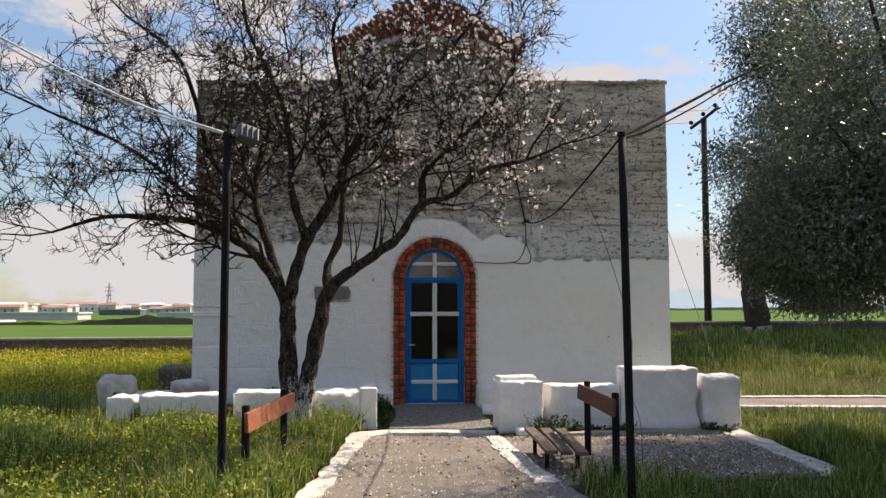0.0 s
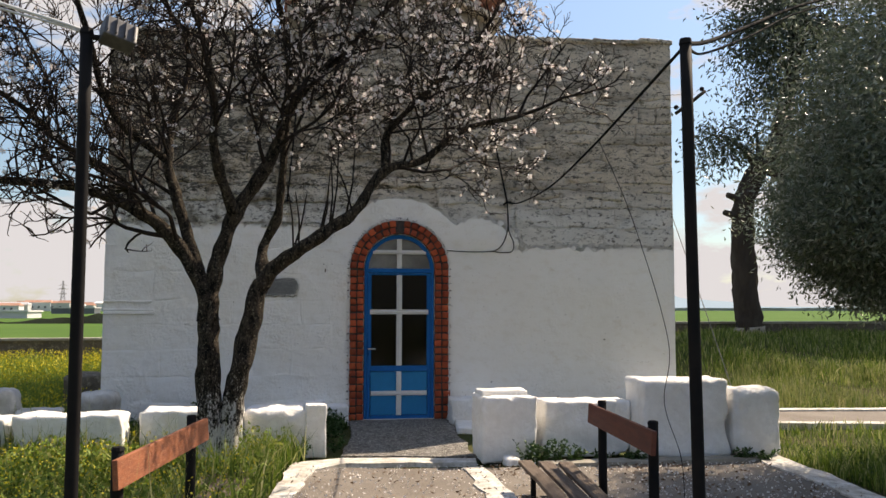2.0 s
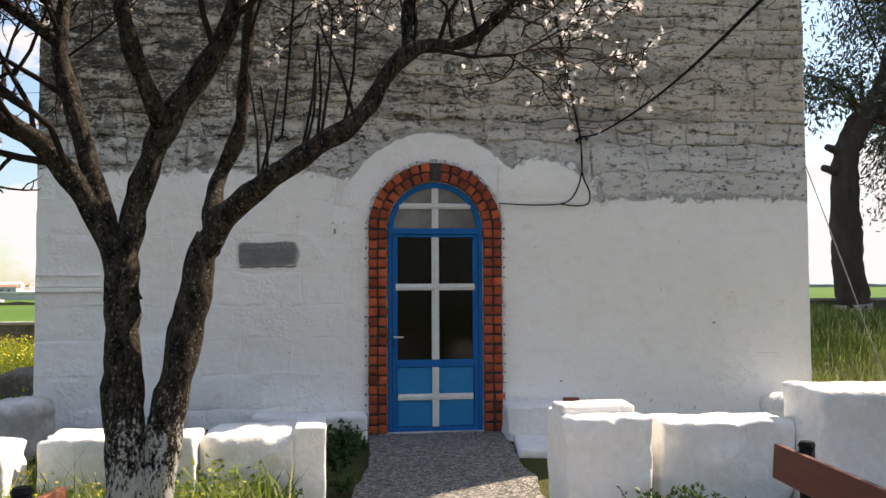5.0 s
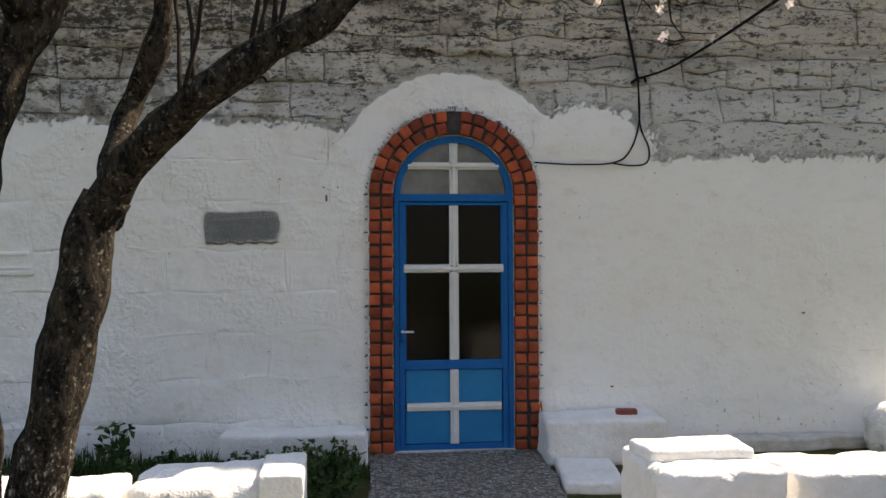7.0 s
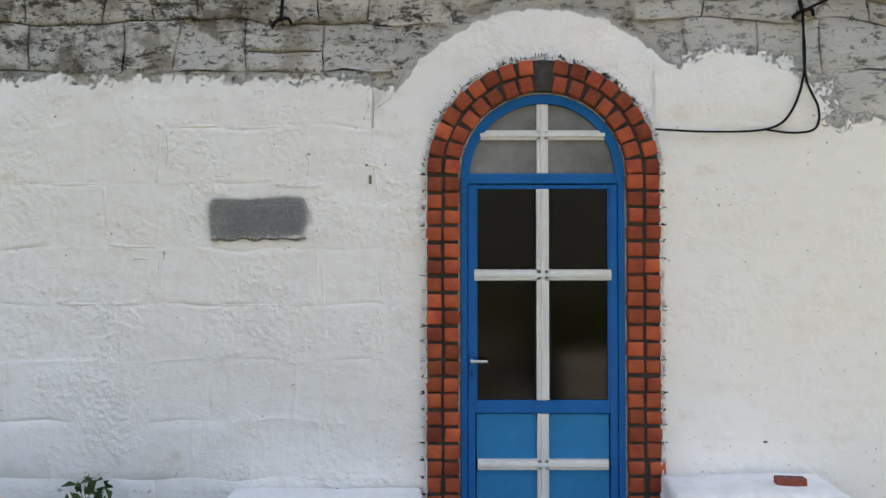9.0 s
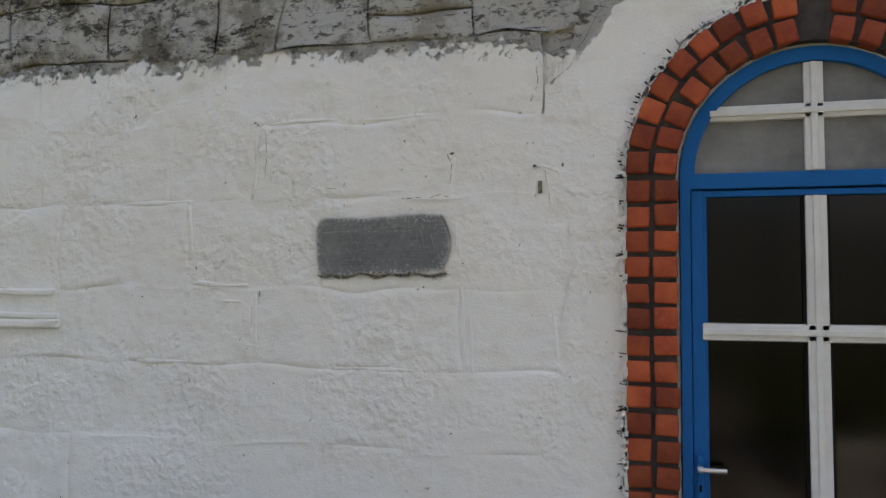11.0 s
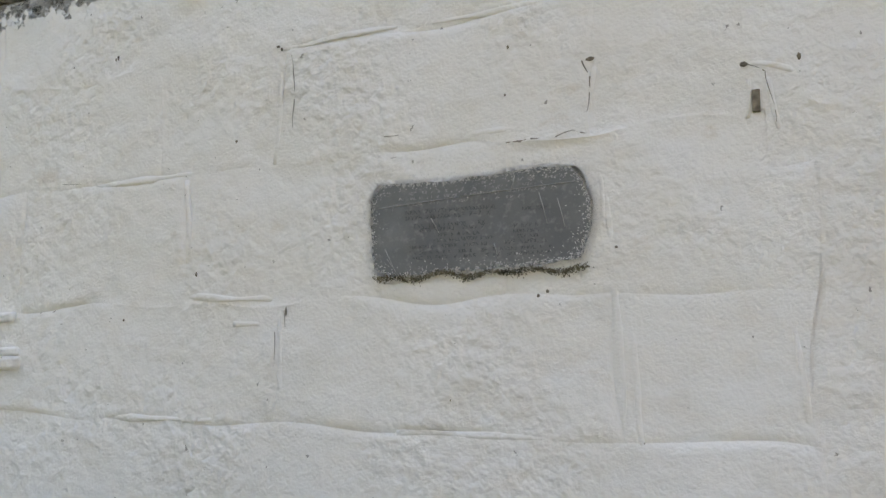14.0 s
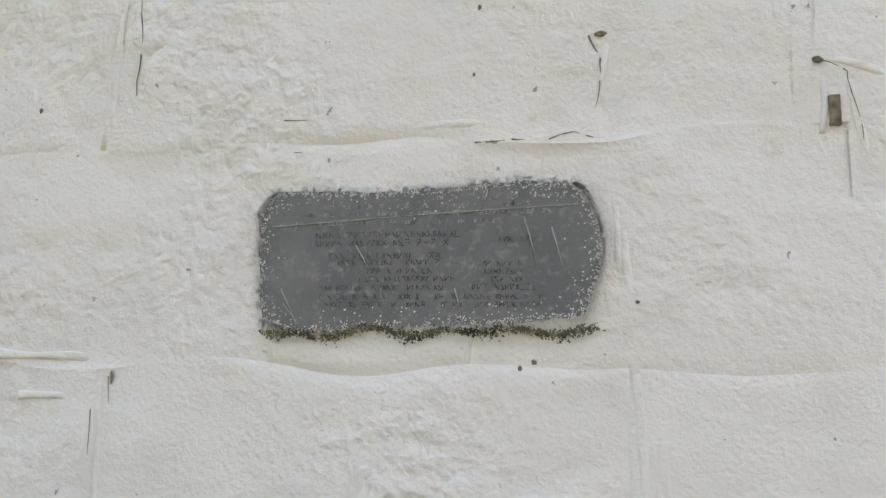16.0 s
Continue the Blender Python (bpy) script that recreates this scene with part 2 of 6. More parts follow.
M = {}
M["facade"] = facade_material()
M["whitestone"] = simple("limewashed_block", (0.88, 0.87, 0.85), (0.80, 0.775, 0.73), 4, 0.9, bscale=16, bstr=0.9, bdist=0.02, spec=0.2)
M["dirtywhite"] = simple("worn_limewash", (0.66, 0.64, 0.60), (0.42, 0.39, 0.34), 5, 0.9, bscale=20, bstr=0.8, bdist=0.012, spec=0.2)
M["brick"] = simple("painted_brick", (0.46, 0.100, 0.036), (0.27, 0.042, 0.022), 7, 0.72, bscale=45, bstr=0.5, bdist=0.004, vary=0.42, spec=0.3, c3=(0.42, 0.085, 0.030))
M["joint"] = simple("black_painted_joint", (0.035, 0.03, 0.03), (0.075, 0.06, 0.055), 20, 0.85, bscale=50, bstr=0.8, bdist=0.006)
M["blue"] = simple("blue_enamel", (0.002, 0.128, 0.38), (0.003, 0.142, 0.42), 3, 0.42, bscale=18, bstr=0.12, bdist=0.002, spec=0.06)
M["bluelight"] = simple("blue_door_panel", (0.004, 0.205, 0.45), (0.006, 0.23, 0.49), 4, 0.45, bscale=18, bstr=0.12, bdist=0.002, spec=0.12)
M["whitetrim"] = simple("white_painted_bars", (0.78, 0.78, 0.76), (0.68, 0.68, 0.66), 8, 0.5, bscale=40, bstr=0.2, bdist=0.002)
M["steel"] = simple("handle_metal", (0.72, 0.72, 0.70), (0.6, 0.6, 0.6), 20, 0.3, 0.9, bscale=80, bstr=0.05)
M["plaque"] = simple("slate_plaque", (0.155, 0.162, 0.166), (0.225, 0.232, 0.232), 7, 0.6, bscale=70, bstr=0.3, bdist=0.002, spec=0.4, c3=(0.29, 0.295, 0.29))
M["engrave"] = simple("engraved_stroke", (0.09, 0.094, 0.095), (0.12, 0.123, 0.124), 30, 0.8, bstr=0)
M["chalk"] = simple("chalky_stroke", (0.52, 0.52, 0.50), (0.34, 0.34, 0.33), 60, 0.9, bstr=0)
# dark tone for crack dust and for small shadows in hollows
M["crack"] = simple("crack_dust_and_shade", (0.30, 0.26, 0.20), (0.10, 0.085, 0.065), 60, 0.95, bstr=0)
M["limecrumb"] = simple("lime_crumbs", (0.82, 0.81, 0.79), (0.74, 0.72, 0.68), 40, 0.95, bstr=0)
M["mould"] = simple("mossy_mortar", (0.20, 0.175, 0.11), (0.035, 0.03, 0.022), 28, 0.95, bscale=60, bstr=1.0, bdist=0.01, c3=(0.5, 0.47, 0.38))
M["black"] = simple("black_painted_metal", (0.006, 0.006, 0.007), (0.014, 0.012, 0.011), 7, 0.75, 0.0, bscale=40, bstr=0.3, bdist=0.002, spec=0.15)
M["cable"] = simple("black_cable", (0.012, 0.012, 0.013), (0.022, 0.022, 0.022), 20, 0.9, bstr=0, spec=0.05)
M["wire"] = simple("grey_wire", (0.25, 0.25, 0.25), (0.15, 0.15, 0.15), 20, 0.6, bstr=0)
M["whitecable"] = simple("pale_cable", (0.75, 0.75, 0.74), (0.6, 0.6, 0.6), 20, 0.5, bstr=0)
M["lampgrey"] = simple("floodlight_body", (0.06, 0.06, 0.065), (0.10, 0.10, 0.105), 20, 0.5, bstr=0.1)
M["lampglass"] = simple("floodlight_glass", (0.35, 0.36, 0.37), (0.28, 0.28, 0.29), 20, 0.15, bstr=0)
M["orangewood"] = simple("red_stained_board", (0.36, 0.115, 0.05), (0.22, 0.07, 0.035), 5, 0.7, bscale=30, bstr=0.5, bdist=0.004, stretch=(6, 0.8, 6), c3=(0.46, 0.23, 0.13))
M["redwood"] = simple("dark_red_board", (0.16, 0.045, 0.025), (0.10, 0.03, 0.02), 5, 0.65, bscale=30, bstr=0.4, bdist=0.004, stretch=(6, 0.8, 6))
M["oldwood"] = simple("grey_rotten_board", (0.09, 0.06, 0.045), (0.17, 0.125, 0.09), 5, 0.85, bscale=30, bstr=0.8, bdist=0.006, stretch=(8, 0.8, 6), c3=(0.25, 0.2, 0.16))
M["path"] = simple("worn_concrete_path", (0.235, 0.205, 0.175), (0.165, 0.14, 0.117), 1.6, 0.95, bscale=70, bstr=0.7, bdist=0.006, c3=(0.30, 0.27, 0.23), spec=0.2)
M["limeline"] = simple("lime_painted_edge", (0.76, 0.74, 0.70), (0.40, 0.36, 0.30), 6, 0.95, bscale=26, bstr=0.7, bdist=0.006, c3=(0.30, 0.27, 0.22), spec=0.2)
M["soil"] = simple("grassy_soil", (0.055, 0.075, 0.02), (0.085, 0.075, 0.035), 1.1, 0.98, bscale=16, bstr=1.0, bdist=0.05, spec=0.1)
M["field"] = simple("young_crop_field", (0.06, 0.125, 0.022), (0.085, 0.155, 0.03), 0.05, 0.98, bscale=0.7, bstr=0.6, bdist=0.1, spec=0.1)


def cells(name, scale, stretch, stops, crack, dist, edge):
    """Pebbled or plated surface: each cell its own tone, dark gaps between."""
    m, t, b = nodes_of(name, 0.92, 0, 0.2)
    g = t.nodes.new("ShaderNodeNewGeometry")
    mpn = t.nodes.new("ShaderNodeMapping")
    mpn.inputs["Scale"].default_value = stretch
    wob = t.nodes.new("ShaderNodeVectorMath")
    wn = t.nodes.new("ShaderNodeTexNoise")
    wn.inputs["Scale"].default_value, wn.inputs["Detail"].default_value = scale * 0.5, 4
    t.links.new(g.outputs["Position"], wn.inputs["Vector"])
    sc = t.nodes.new("ShaderNodeVectorMath")
    sc.operation = "SCALE"
    sc.inputs["Scale"].default_value = 0.9 / scale
    t.links.new(wn.outputs["Color"], sc.inputs[0])
    t.links.new(g.outputs["Position"], wob.inputs[0])
    t.links.new(sc.outputs[0], wob.inputs[1])
    t.links.new(wob.outputs[0], mpn.inputs[0])
    vo = []
    for feat in ("F1", "DISTANCE_TO_EDGE"):
        v = t.nodes.new("ShaderNodeTexVoronoi")
        v.feature = feat
        v.inputs["Scale"].default_value = scale
        t.links.new(mpn.outputs[0], v.inputs["Vector"])
        vo.append(v)
    rise = ramp(t, vo[1].outputs["Distance"], [(0.0, 0.0), (edge, 1.0)])
    tone = t.nodes.new("ShaderNodeSeparateColor")
    t.links.new(vo[0].outputs["Color"], tone.inputs[0])
    col = ramp(t, tone.outputs[0], stops)
    col = mix(t, math_n(t, "MULTIPLY", noise_tex(t, scale * 2.5, 5, 0.7), 0.6), col, crack)
    t.links.new(mix(t, rise, crack, col), b.inputs["Base Color"])
    bump(t, b, math_n(t, "ADD", rise, math_n(t, "MULTIPLY", noise_tex(t, scale * 3, 4, 0.65), 0.5)), 1.0, dist)
    return m


M["slab"] = cells("pebble_concrete", 40, (1, 1, 1), [(0.0, (0.10, 0.095, 0.085)), (0.45, (0.30, 0.28, 0.25)), (1.0, (0.58, 0.55, 0.50))], (0.13, 0.12, 0.105), 0.01, 0.12)
M["twig"] = simple("dark_twig", (0.018, 0.014, 0.012), (0.035, 0.025, 0.021), 12, 0.9, bstr=0, spec=0.15)
M["barkbig"] = simple("grey_bark", (0.075, 0.062, 0.052), (0.045, 0.037, 0.03), 4, 0.95, bscale=14, bstr=1.0, bdist=0.04, stretch=(1, 1, 0.3), spec=0.15)
M["tile"] = simple("roof_tile", (0.29, 0.135, 0.085), (0.19, 0.09, 0.062), 4, 0.8, bscale=30, bstr=0.5, vary=0.25)
M["drum"] = simple("drum_masonry", (0.19, 0.175, 0.15), (0.28, 0.26, 0.22), 3, 0.95, bscale=16, bstr=0.9, bdist=0.02)
M["inside"] = simple("dim_plaster", (0.42, 0.40, 0.36), (0.36, 0.34, 0.3), 2, 0.9)
M["fieldwall"] = simple("field_wall_stone", (0.17, 0.14, 0.105), (0.10, 0.085, 0.065), 1.6, 0.95, bscale=12, bstr=1.0, bdist=0.03, c3=(0.34, 0.29, 0.22))
M["coping"] = simple("wall_coping", (0.40, 0.37, 0.31), (0.30, 0.27, 0.22), 3, 0.95, bscale=20, bstr=0.6, bdist=0.01)
M["redbrick_loose"] = simple("loose_red_brick", (0.30, 0.075, 0.05), (0.22, 0.055, 0.04), 14, 0.9, bscale=60, bstr=0.6)
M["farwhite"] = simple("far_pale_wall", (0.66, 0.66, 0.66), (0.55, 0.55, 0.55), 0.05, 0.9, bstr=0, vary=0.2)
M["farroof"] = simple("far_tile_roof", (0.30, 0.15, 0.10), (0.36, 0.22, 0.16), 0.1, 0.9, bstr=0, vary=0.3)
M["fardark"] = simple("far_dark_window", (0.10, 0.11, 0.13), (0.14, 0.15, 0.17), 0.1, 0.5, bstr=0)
# distance haze over the hills put in as a pale blue glow
M["hazehill"], t_, b_ = nodes_of("far_hill_haze_glow", 1.0, 0, 0.0)
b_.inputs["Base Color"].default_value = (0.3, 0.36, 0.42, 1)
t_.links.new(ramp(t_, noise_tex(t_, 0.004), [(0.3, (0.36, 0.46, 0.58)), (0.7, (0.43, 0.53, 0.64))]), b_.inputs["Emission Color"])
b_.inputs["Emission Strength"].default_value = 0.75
M["scrub"] = simple("bare_scrub", (0.12, 0.10, 0.07), (0.19, 0.165, 0.12), 0.12, 1.0, bscale=2, bstr=0.6, bdist=0.3, spec=0.0)
# woods paled to grey: haze of distance is put into the colour
M["hazedwood"] = simple("far_wood_haze_tone", (0.22, 0.24, 0.23), (0.32, 0.33, 0.31), 0.03, 1.0, bscale=0.5, bstr=0.5, bdist=0.6, spec=0.0)


def leafy(name, c1, c2, c3=None, rough=0.6, trans=0.25):
    """Leaves and blades: each piece its own tone, some light let through."""
    m, t, b = nodes_of(name, rough, 0, 0.3)
    g = t.nodes.new("ShaderNodeNewGeometry")
    r = g.outputs["Random Per Island"]
    stops = [(0.0, c1), (0.7, c2), (1.0, c3 or c2)]
    col = mix(t, math_n(t, "MULTIPLY", noise_tex(t, 1.2, 4, 0.6), 0.5), ramp(t, r, stops), tuple(0.55 * v for v in c1))
    t.links.new(col, b.inputs["Base Color"])
    tr = t.nodes.new("ShaderNodeBsdfTranslucent")
    t.links.new(col, tr.inputs[0])
    ms = t.nodes.new("ShaderNodeMixShader")
    ms.inputs[0].default_value = trans
    t.links.new(b.outputs[0], ms.inputs[1])
    t.links.new(tr.outputs[0], ms.inputs[2])
    t.links.new(ms.outputs[0], t.nodes["Material Output"].inputs[0])
    return m


M["grass"] = leafy("meadow_grass", (0.03, 0.075, 0.010), (0.24, 0.33, 0.05), (0.66, 0.60, 0.30), trans=0.35)
M["grassyellow"] = leafy("flowering_meadow", (0.15, 0.23, 0.035), (0.30, 0.36, 0.055), (0.55, 0.53, 0.08), trans=0.35)
M["strawgrass"] = leafy("dry_straw_grass", (0.14, 0.20, 0.05), (0.32, 0.32, 0.12), (0.52, 0.46, 0.25), trans=0.3)
M["herb"] = leafy("light_herb_leaves", (0.12, 0.20, 0.03), (0.26, 0.34, 0.06), (0.48, 0.46, 0.12), trans=0.35)
M["yellowpetal"] = leafy("yellow_petals", (0.60, 0.50, 0.03), (0.70, 0.58, 0.05), trans=0.3)
M["weed"] = leafy("weed_leaves", (0.03, 0.07, 0.02), (0.06, 0.12, 0.03), (0.10, 0.16, 0.05))
M["blossom"] = leafy("almond_petals", (0.78, 0.74, 0.73), (0.86, 0.83, 0.82), (0.68, 0.50, 0.48), trans=0.5)
M["bud"] = leafy("almond_buds", (0.16, 0.09, 0.05), (0.22, 0.14, 0.08), (0.30, 0.22, 0.16), trans=0.1)
M["olive"] = leafy("narrow_grey_green_leaves", (0.09, 0.12, 0.07), (0.20, 0.24, 0.17), (0.46, 0.49, 0.42), rough=0.3, trans=0.28)
M["pine"] = leafy("dark_hanging_leaves", (0.04, 0.058, 0.04), (0.08, 0.105, 0.075), (0.16, 0.19, 0.14), rough=0.5, trans=0.15)
M["petalstuff"] = leafy("fallen_petals", (0.70, 0.66, 0.62), (0.80, 0.77, 0.74), trans=0.1)


def glass(name, colour, rough):
    m, t, b = nodes_of(name, rough, 0, 0.3)
    b.inputs["Transmission Weight"].default_value = 1.0
    b.inputs["Base Color"].default_value = (*colour, 1)
    b.inputs["IOR"].default_value = 1.3
    return m


M["glass"] = glass("dusty_pane_glass", (0.010, 0.016, 0.024), 0.12)
# opaque pane; light and dark of its reflections put into the colour
M["fanglass"] = simple("frosted_fan_glass_reflection", (0.12, 0.118, 0.11), (0.30, 0.295, 0.28), 2.2, 0.2, bscale=30, bstr=0.1, spec=0.35)


# ---- building helpers ----
def thing(name, label, category, group="", kind="", at=(0, 0, 0), rz=0):
    e = new(name)
    e.matrix_world = pose(*at, 0, 0, rz)
    return tagged(e, label, category, group, kind)


def part(name, bm, material, parent=None, label="", smooth=False):
    me = bpy.data.meshes.new(name)
    bm.to_mesh(me)
    bm.free()
    if smooth:
        me.polygons.foreach_set("use_smooth", [True] * len(me.polygons))
    me.materials.append(material)
    ob = new(name, me)
    ob.parent = parent
    return tagged(ob, label)


def raw(name, verts, faces, material, parent=None, label="", smooth=False):
    me = bpy.data.meshes.new(name)
    me.from_pydata(verts, [], faces)
    if smooth:
        me.polygons.foreach_set("use_smooth", [True] * len(me.polygons))
    me.materials.append(material)
    me.update()
    ob = new(name, me)
    ob.parent = parent
    return tagged(ob, label)


def box(x0, x1, y0, y1, z0, z1, bevel=0.0, seg=2, bm=None):
    b = bmesh.new()
    bmesh.ops.create_cube(b, size=1, matrix=Matrix.LocRotScale(((x0 + x1) / 2, (y0 + y1) / 2, (z0 + z1) / 2), None, (abs(x1 - x0), abs(y1 - y0), abs(z1 - z0))))
    if bevel:
        bmesh.ops.bevel(b, geom=b.edges[:], offset=bevel, segments=seg, affect="EDGES", profile=0.6)
    if bm is None:
        return b
    me = bpy.data.meshes.new("tmp")
    b.to_mesh(me)
    b.free()
    bm.from_mesh(me)
    bpy.data.meshes.remove(me)
    return bm


def rough_box(sx, sy, sz, cuts=5, amp=0.02, rnd=0.06, seed=0, taper=0.0):
    """A hewn block standing on z = 0: rounded, uneven, chipped."""
    b = bmesh.new()
    bmesh.ops.create_cube(b, size=1)
    bmesh.ops.subdivide_edges(b, edges=b.edges[:], cuts=cuts, use_grid_fill=True)
    o = Vector((seed * 3.7, seed * 1.9, seed * 5.3))
    nseg = cuts + 1
    rnd = min(rnd, 0.3 * sx, 0.3 * sy, 0.3 * sz)

    def place(u, s_):
        k = round((u + 0.5) * nseg)
        if k in (0, nseg):
            return u * s_
        if nseg < 3:
            return u * s_
        return (-0.5 * s_ + rnd) + (s_ - 2 * rnd) * (k - 1) / (nseg - 2)

    for v in b.verts:
        p = Vector((place(v.co.x, sx), place(v.co.y, sy), place(v.co.z, sz)))
        h = Vector((sx / 2 - rnd, sy / 2 - rnd, sz / 2 - rnd))
        c = Vector([max(-h[i], min(h[i], p[i])) for i in range(3)])
        d = p - c
        if d.length > 1e-6:
            p = c + d.normalized() * rnd * min(1.0, max(abs(d.x), abs(d.y), abs(d.z)) / rnd)
        n = noise.noise_vector(p * 3.1 + o) * amp + noise.noise_vector(p * 9 + o) * amp * 0.5
        chip = max(0.0, noise.noise(p * 2.2 + o * 2) - 0.35) * amp * 5
        p = p + n - (p.normalized() * chip)
        k = 1 - taper * (p.z / sz + 0.5)
        v.co = (p.x * k, p.y * k, max(p.z + sz / 2, -0.03))
    return b


def stone_block(x, y, z, sx, sy, sz, rz=0, seed=0, label="", mat="whitestone", amp=0.024, rnd=0.024, group="white stones in front of the chapel", taper=0.0):
    b = rough_box(sx, sy, sz, 17, amp, rnd, seed, taper)
    o = Vector((seed * 2.3, seed * 4.1, seed))
    for v in b.verts:
        p = v.co
        near = sorted((sx / 2 - abs(p.x), sy / 2 - abs(p.y), sz - p.z))[1]
        if p.z > 0.1 * sz and near < 0.075:
            bite = max(0.0, noise.noise(p * 6 + o) + 0.5 * noise.noise(p * 15 + o) - 0.02) * 2.2 * amp * (1 - near / 0.075)
            p = p - Vector((p.x, p.y, (p.z - sz / 2))).normalized() * bite
        v.co = p + noise.noise_vector(p * 17 + o) * min(0.006, 0.3 * amp)
    ob = part("stone_block", b, M[mat], None, smooth=True)
    ob.matrix_world = pose(x, y, z, 0, 0, rz)
    return tagged(ob, label or "limewashed hewn stone block standing on the ground", "stone block", group)


def catmull(pts, n):
    """Smooth curve through the points, n samples a span."""
    p = [Vector(q) for q in pts]
    p = [p[0] * 2 - p[1]] + p + [p[-1] * 2 - p[-2]]
    out = []
    for i in range(1, len(p) - 2):
        for k in range(n):
            t = k / n
            a, b, c, d = p[i - 1], p[i], p[i + 1], p[i + 2]
            out.append(0.5 * ((2 * b) + (c - a) * t + (2 * a - 5 * b + 4 * c - d) * t * t + (3 * b - a - 3 * c + d) * t ** 3))
    out.append(p[-2])
    return out


class Tubes:
    """Gathers tapered tubes into one mesh."""

    def __init__(self):
        self.v, self.f = [], []

    def add(self, pts, r0, r1, sides=6, rough=0.0, cap=True):
        pts = [Vector(p) for p in pts]
        n = len(pts)
        base = len(self.v)
        side = None
        for i, p in enumerate(pts):
            d = (pts[min(i + 1, n - 1)] - pts[max(i - 1, 0)])
            d = d.normalized() if d.length > 1e-9 else Vector((0, 0, 1))
            if side is None:
                side = d.cross(Vector((0.3, 1, 0.2))).normalized()
            side = (side - d * side.dot(d)).normalized()
            up = d.cross(side)
            r = r0 + (r1 - r0) * i / max(1, n - 1)
            for k in range(sides):
                a = 2 * math.pi * k / sides
                q = p + (side * math.cos(a) + up * math.sin(a)) * r
                if rough:
                    q += (q - p) * rough * noise.noise(q * 7)
                self.v.append(q)
        for i in range(n - 1):
            for k in range(sides):
                a, b = base + i * sides + k, base + i * sides + (k + 1) % sides
                self.f.append((a, b, b + sides, a + sides))
        if cap:
            self.f.append(tuple(base + (n - 1) * sides + k for k in range(sides)))
            self.f.append(tuple(base + k for k in reversed(range(sides))))

    def make(self, name, material, parent=None, label="", smooth=True):
        return raw(name, [tuple(v) for v in self.v], self.f, material, parent, label, smooth)


def tube(name, pts, r0, r1, material, parent=None, label="", sides=8, n=6, rough=0.0):
    t = Tubes()
    t.add(catmull(pts, n) if n > 1 else pts, r0, r1, sides, rough)
    return t.make(name, material, parent, label)


def leaf_mesh(name, c, d, w, length, material, parent=None, label="", bend=0.15, seed=1):
    """Many small pointed leaves: c places, d directions, w widths (arrays)."""
    rng = np.random.default_rng(seed)
    n = len(c)
    d = d / np.maximum(np.linalg.norm(d, axis=1, keepdims=True), 1e-9)
    s = np.cross(d, rng.normal(size=(n, 3)))
    s /= np.maximum(np.linalg.norm(s, axis=1, keepdims=True), 1e-9)
    u = np.cross(s, d)
    L = np.asarray(length).reshape(-1, 1) * np.ones((n, 1))
    W = np.asarray(w).reshape(-1, 1) * np.ones((n, 1))
    v = np.stack([c, c + d * L * 0.5 + s * W / 2 + u * L * bend, c + d * L, c + d * L * 0.5 - s * W / 2 + u * L * bend], 1).reshape(-1, 3)
    return fast(name, v, np.arange(4 * n).reshape(n, 4), material, parent, label)


def fast(name, v, quads, material, parent=None, label=""):
    """A mesh from arrays; every face has the same number of corners."""
    me = bpy.data.meshes.new(name)
    k = quads.shape[1]
    me.vertices.add(len(v))
    me.vertices.foreach_set("co", np.ascontiguousarray(v, dtype=np.float32).ravel())
    me.loops.add(quads.size)
    me.loops.foreach_set("vertex_index", np.ascontiguousarray(quads, dtype=np.int32).ravel())
    me.polygons.add(len(quads))
    me.polygons.foreach_set("loop_start", np.arange(0, quads.size, k, dtype=np.int32))
    me.polygons.foreach_set("loop_total", np.full(len(quads), k, dtype=np.int32))
    me.materials.append(material)
    me.update(calc_edges=True)
    me.validate()
    ob = new(name, me)
    ob.parent = parent
    return tagged(ob, label)


def smooth01(t):
    t = np.clip(t, 0, 1)
    return t * t * (3 - 2 * t)


def ground_z(x, y):
    """Height of the ground: level in front, rising behind the chapel to the field wall, the plain lower beyond."""
    x, y = np.asarray(x, float), np.asarray(y, float)
    rise = 0.24 + 0.64 * smooth01((x + 2) / 8)
    z = rise * smooth01((y + 1.0) / 8.5)
    z = z * (1 - smooth01((y - 8.6) / 10)) - 1.4 * smooth01((y - 9) / 22)
    inside = (np.abs(x) < 3.9) & (y > 0) & (y < 5)
    z = np.where(inside, np.minimum(z, -0.05), z)
    return z + 0.03 * np.sin(x * 0.9 + y * 0.35) * np.cos(y * 0.7 - x * 0.3) * smooth01((np.abs(x - 0.8) - 2.5) / 2)


# ---- ground ----
gx = np.concatenate([[-3000, -1200, -500, -220, -110, -60, -38], np.arange(-26, 26.1, 0.5), [38, 60, 110, 220, 500, 1200, 3000]])
gy = np.concatenate([[-400, -120, -50, -28], np.arange(-18, 32.1, 0.5), [40, 55, 80, 130, 220, 400, 800, 1600, 3200]])
XX, YY = np.meshgrid(gx, gy)
ZZ = ground_z(XX, YY) - 0.03
gv = np.stack([XX, YY, ZZ], -1).reshape(-1, 3)
ii = np.arange(len(gy) - 1)[:, None] * len(gx) + np.arange(len(gx) - 1)[None, :]
gq = np.stack([ii, ii + 1, ii + 1 + len(gx), ii + len(gx)], -1).reshape(-1, 4)
ground = tagged(fast("ground", gv, gq, M["soil"]), "rough grassy earth round the chapel", "ground", kind="structure")
far = (gv[gq].mean(1)[:, 1] > 12)
ground.data.materials.append(M["field"])
ground.data.polygons.foreach_set("material_index", far.astype(np.int32))


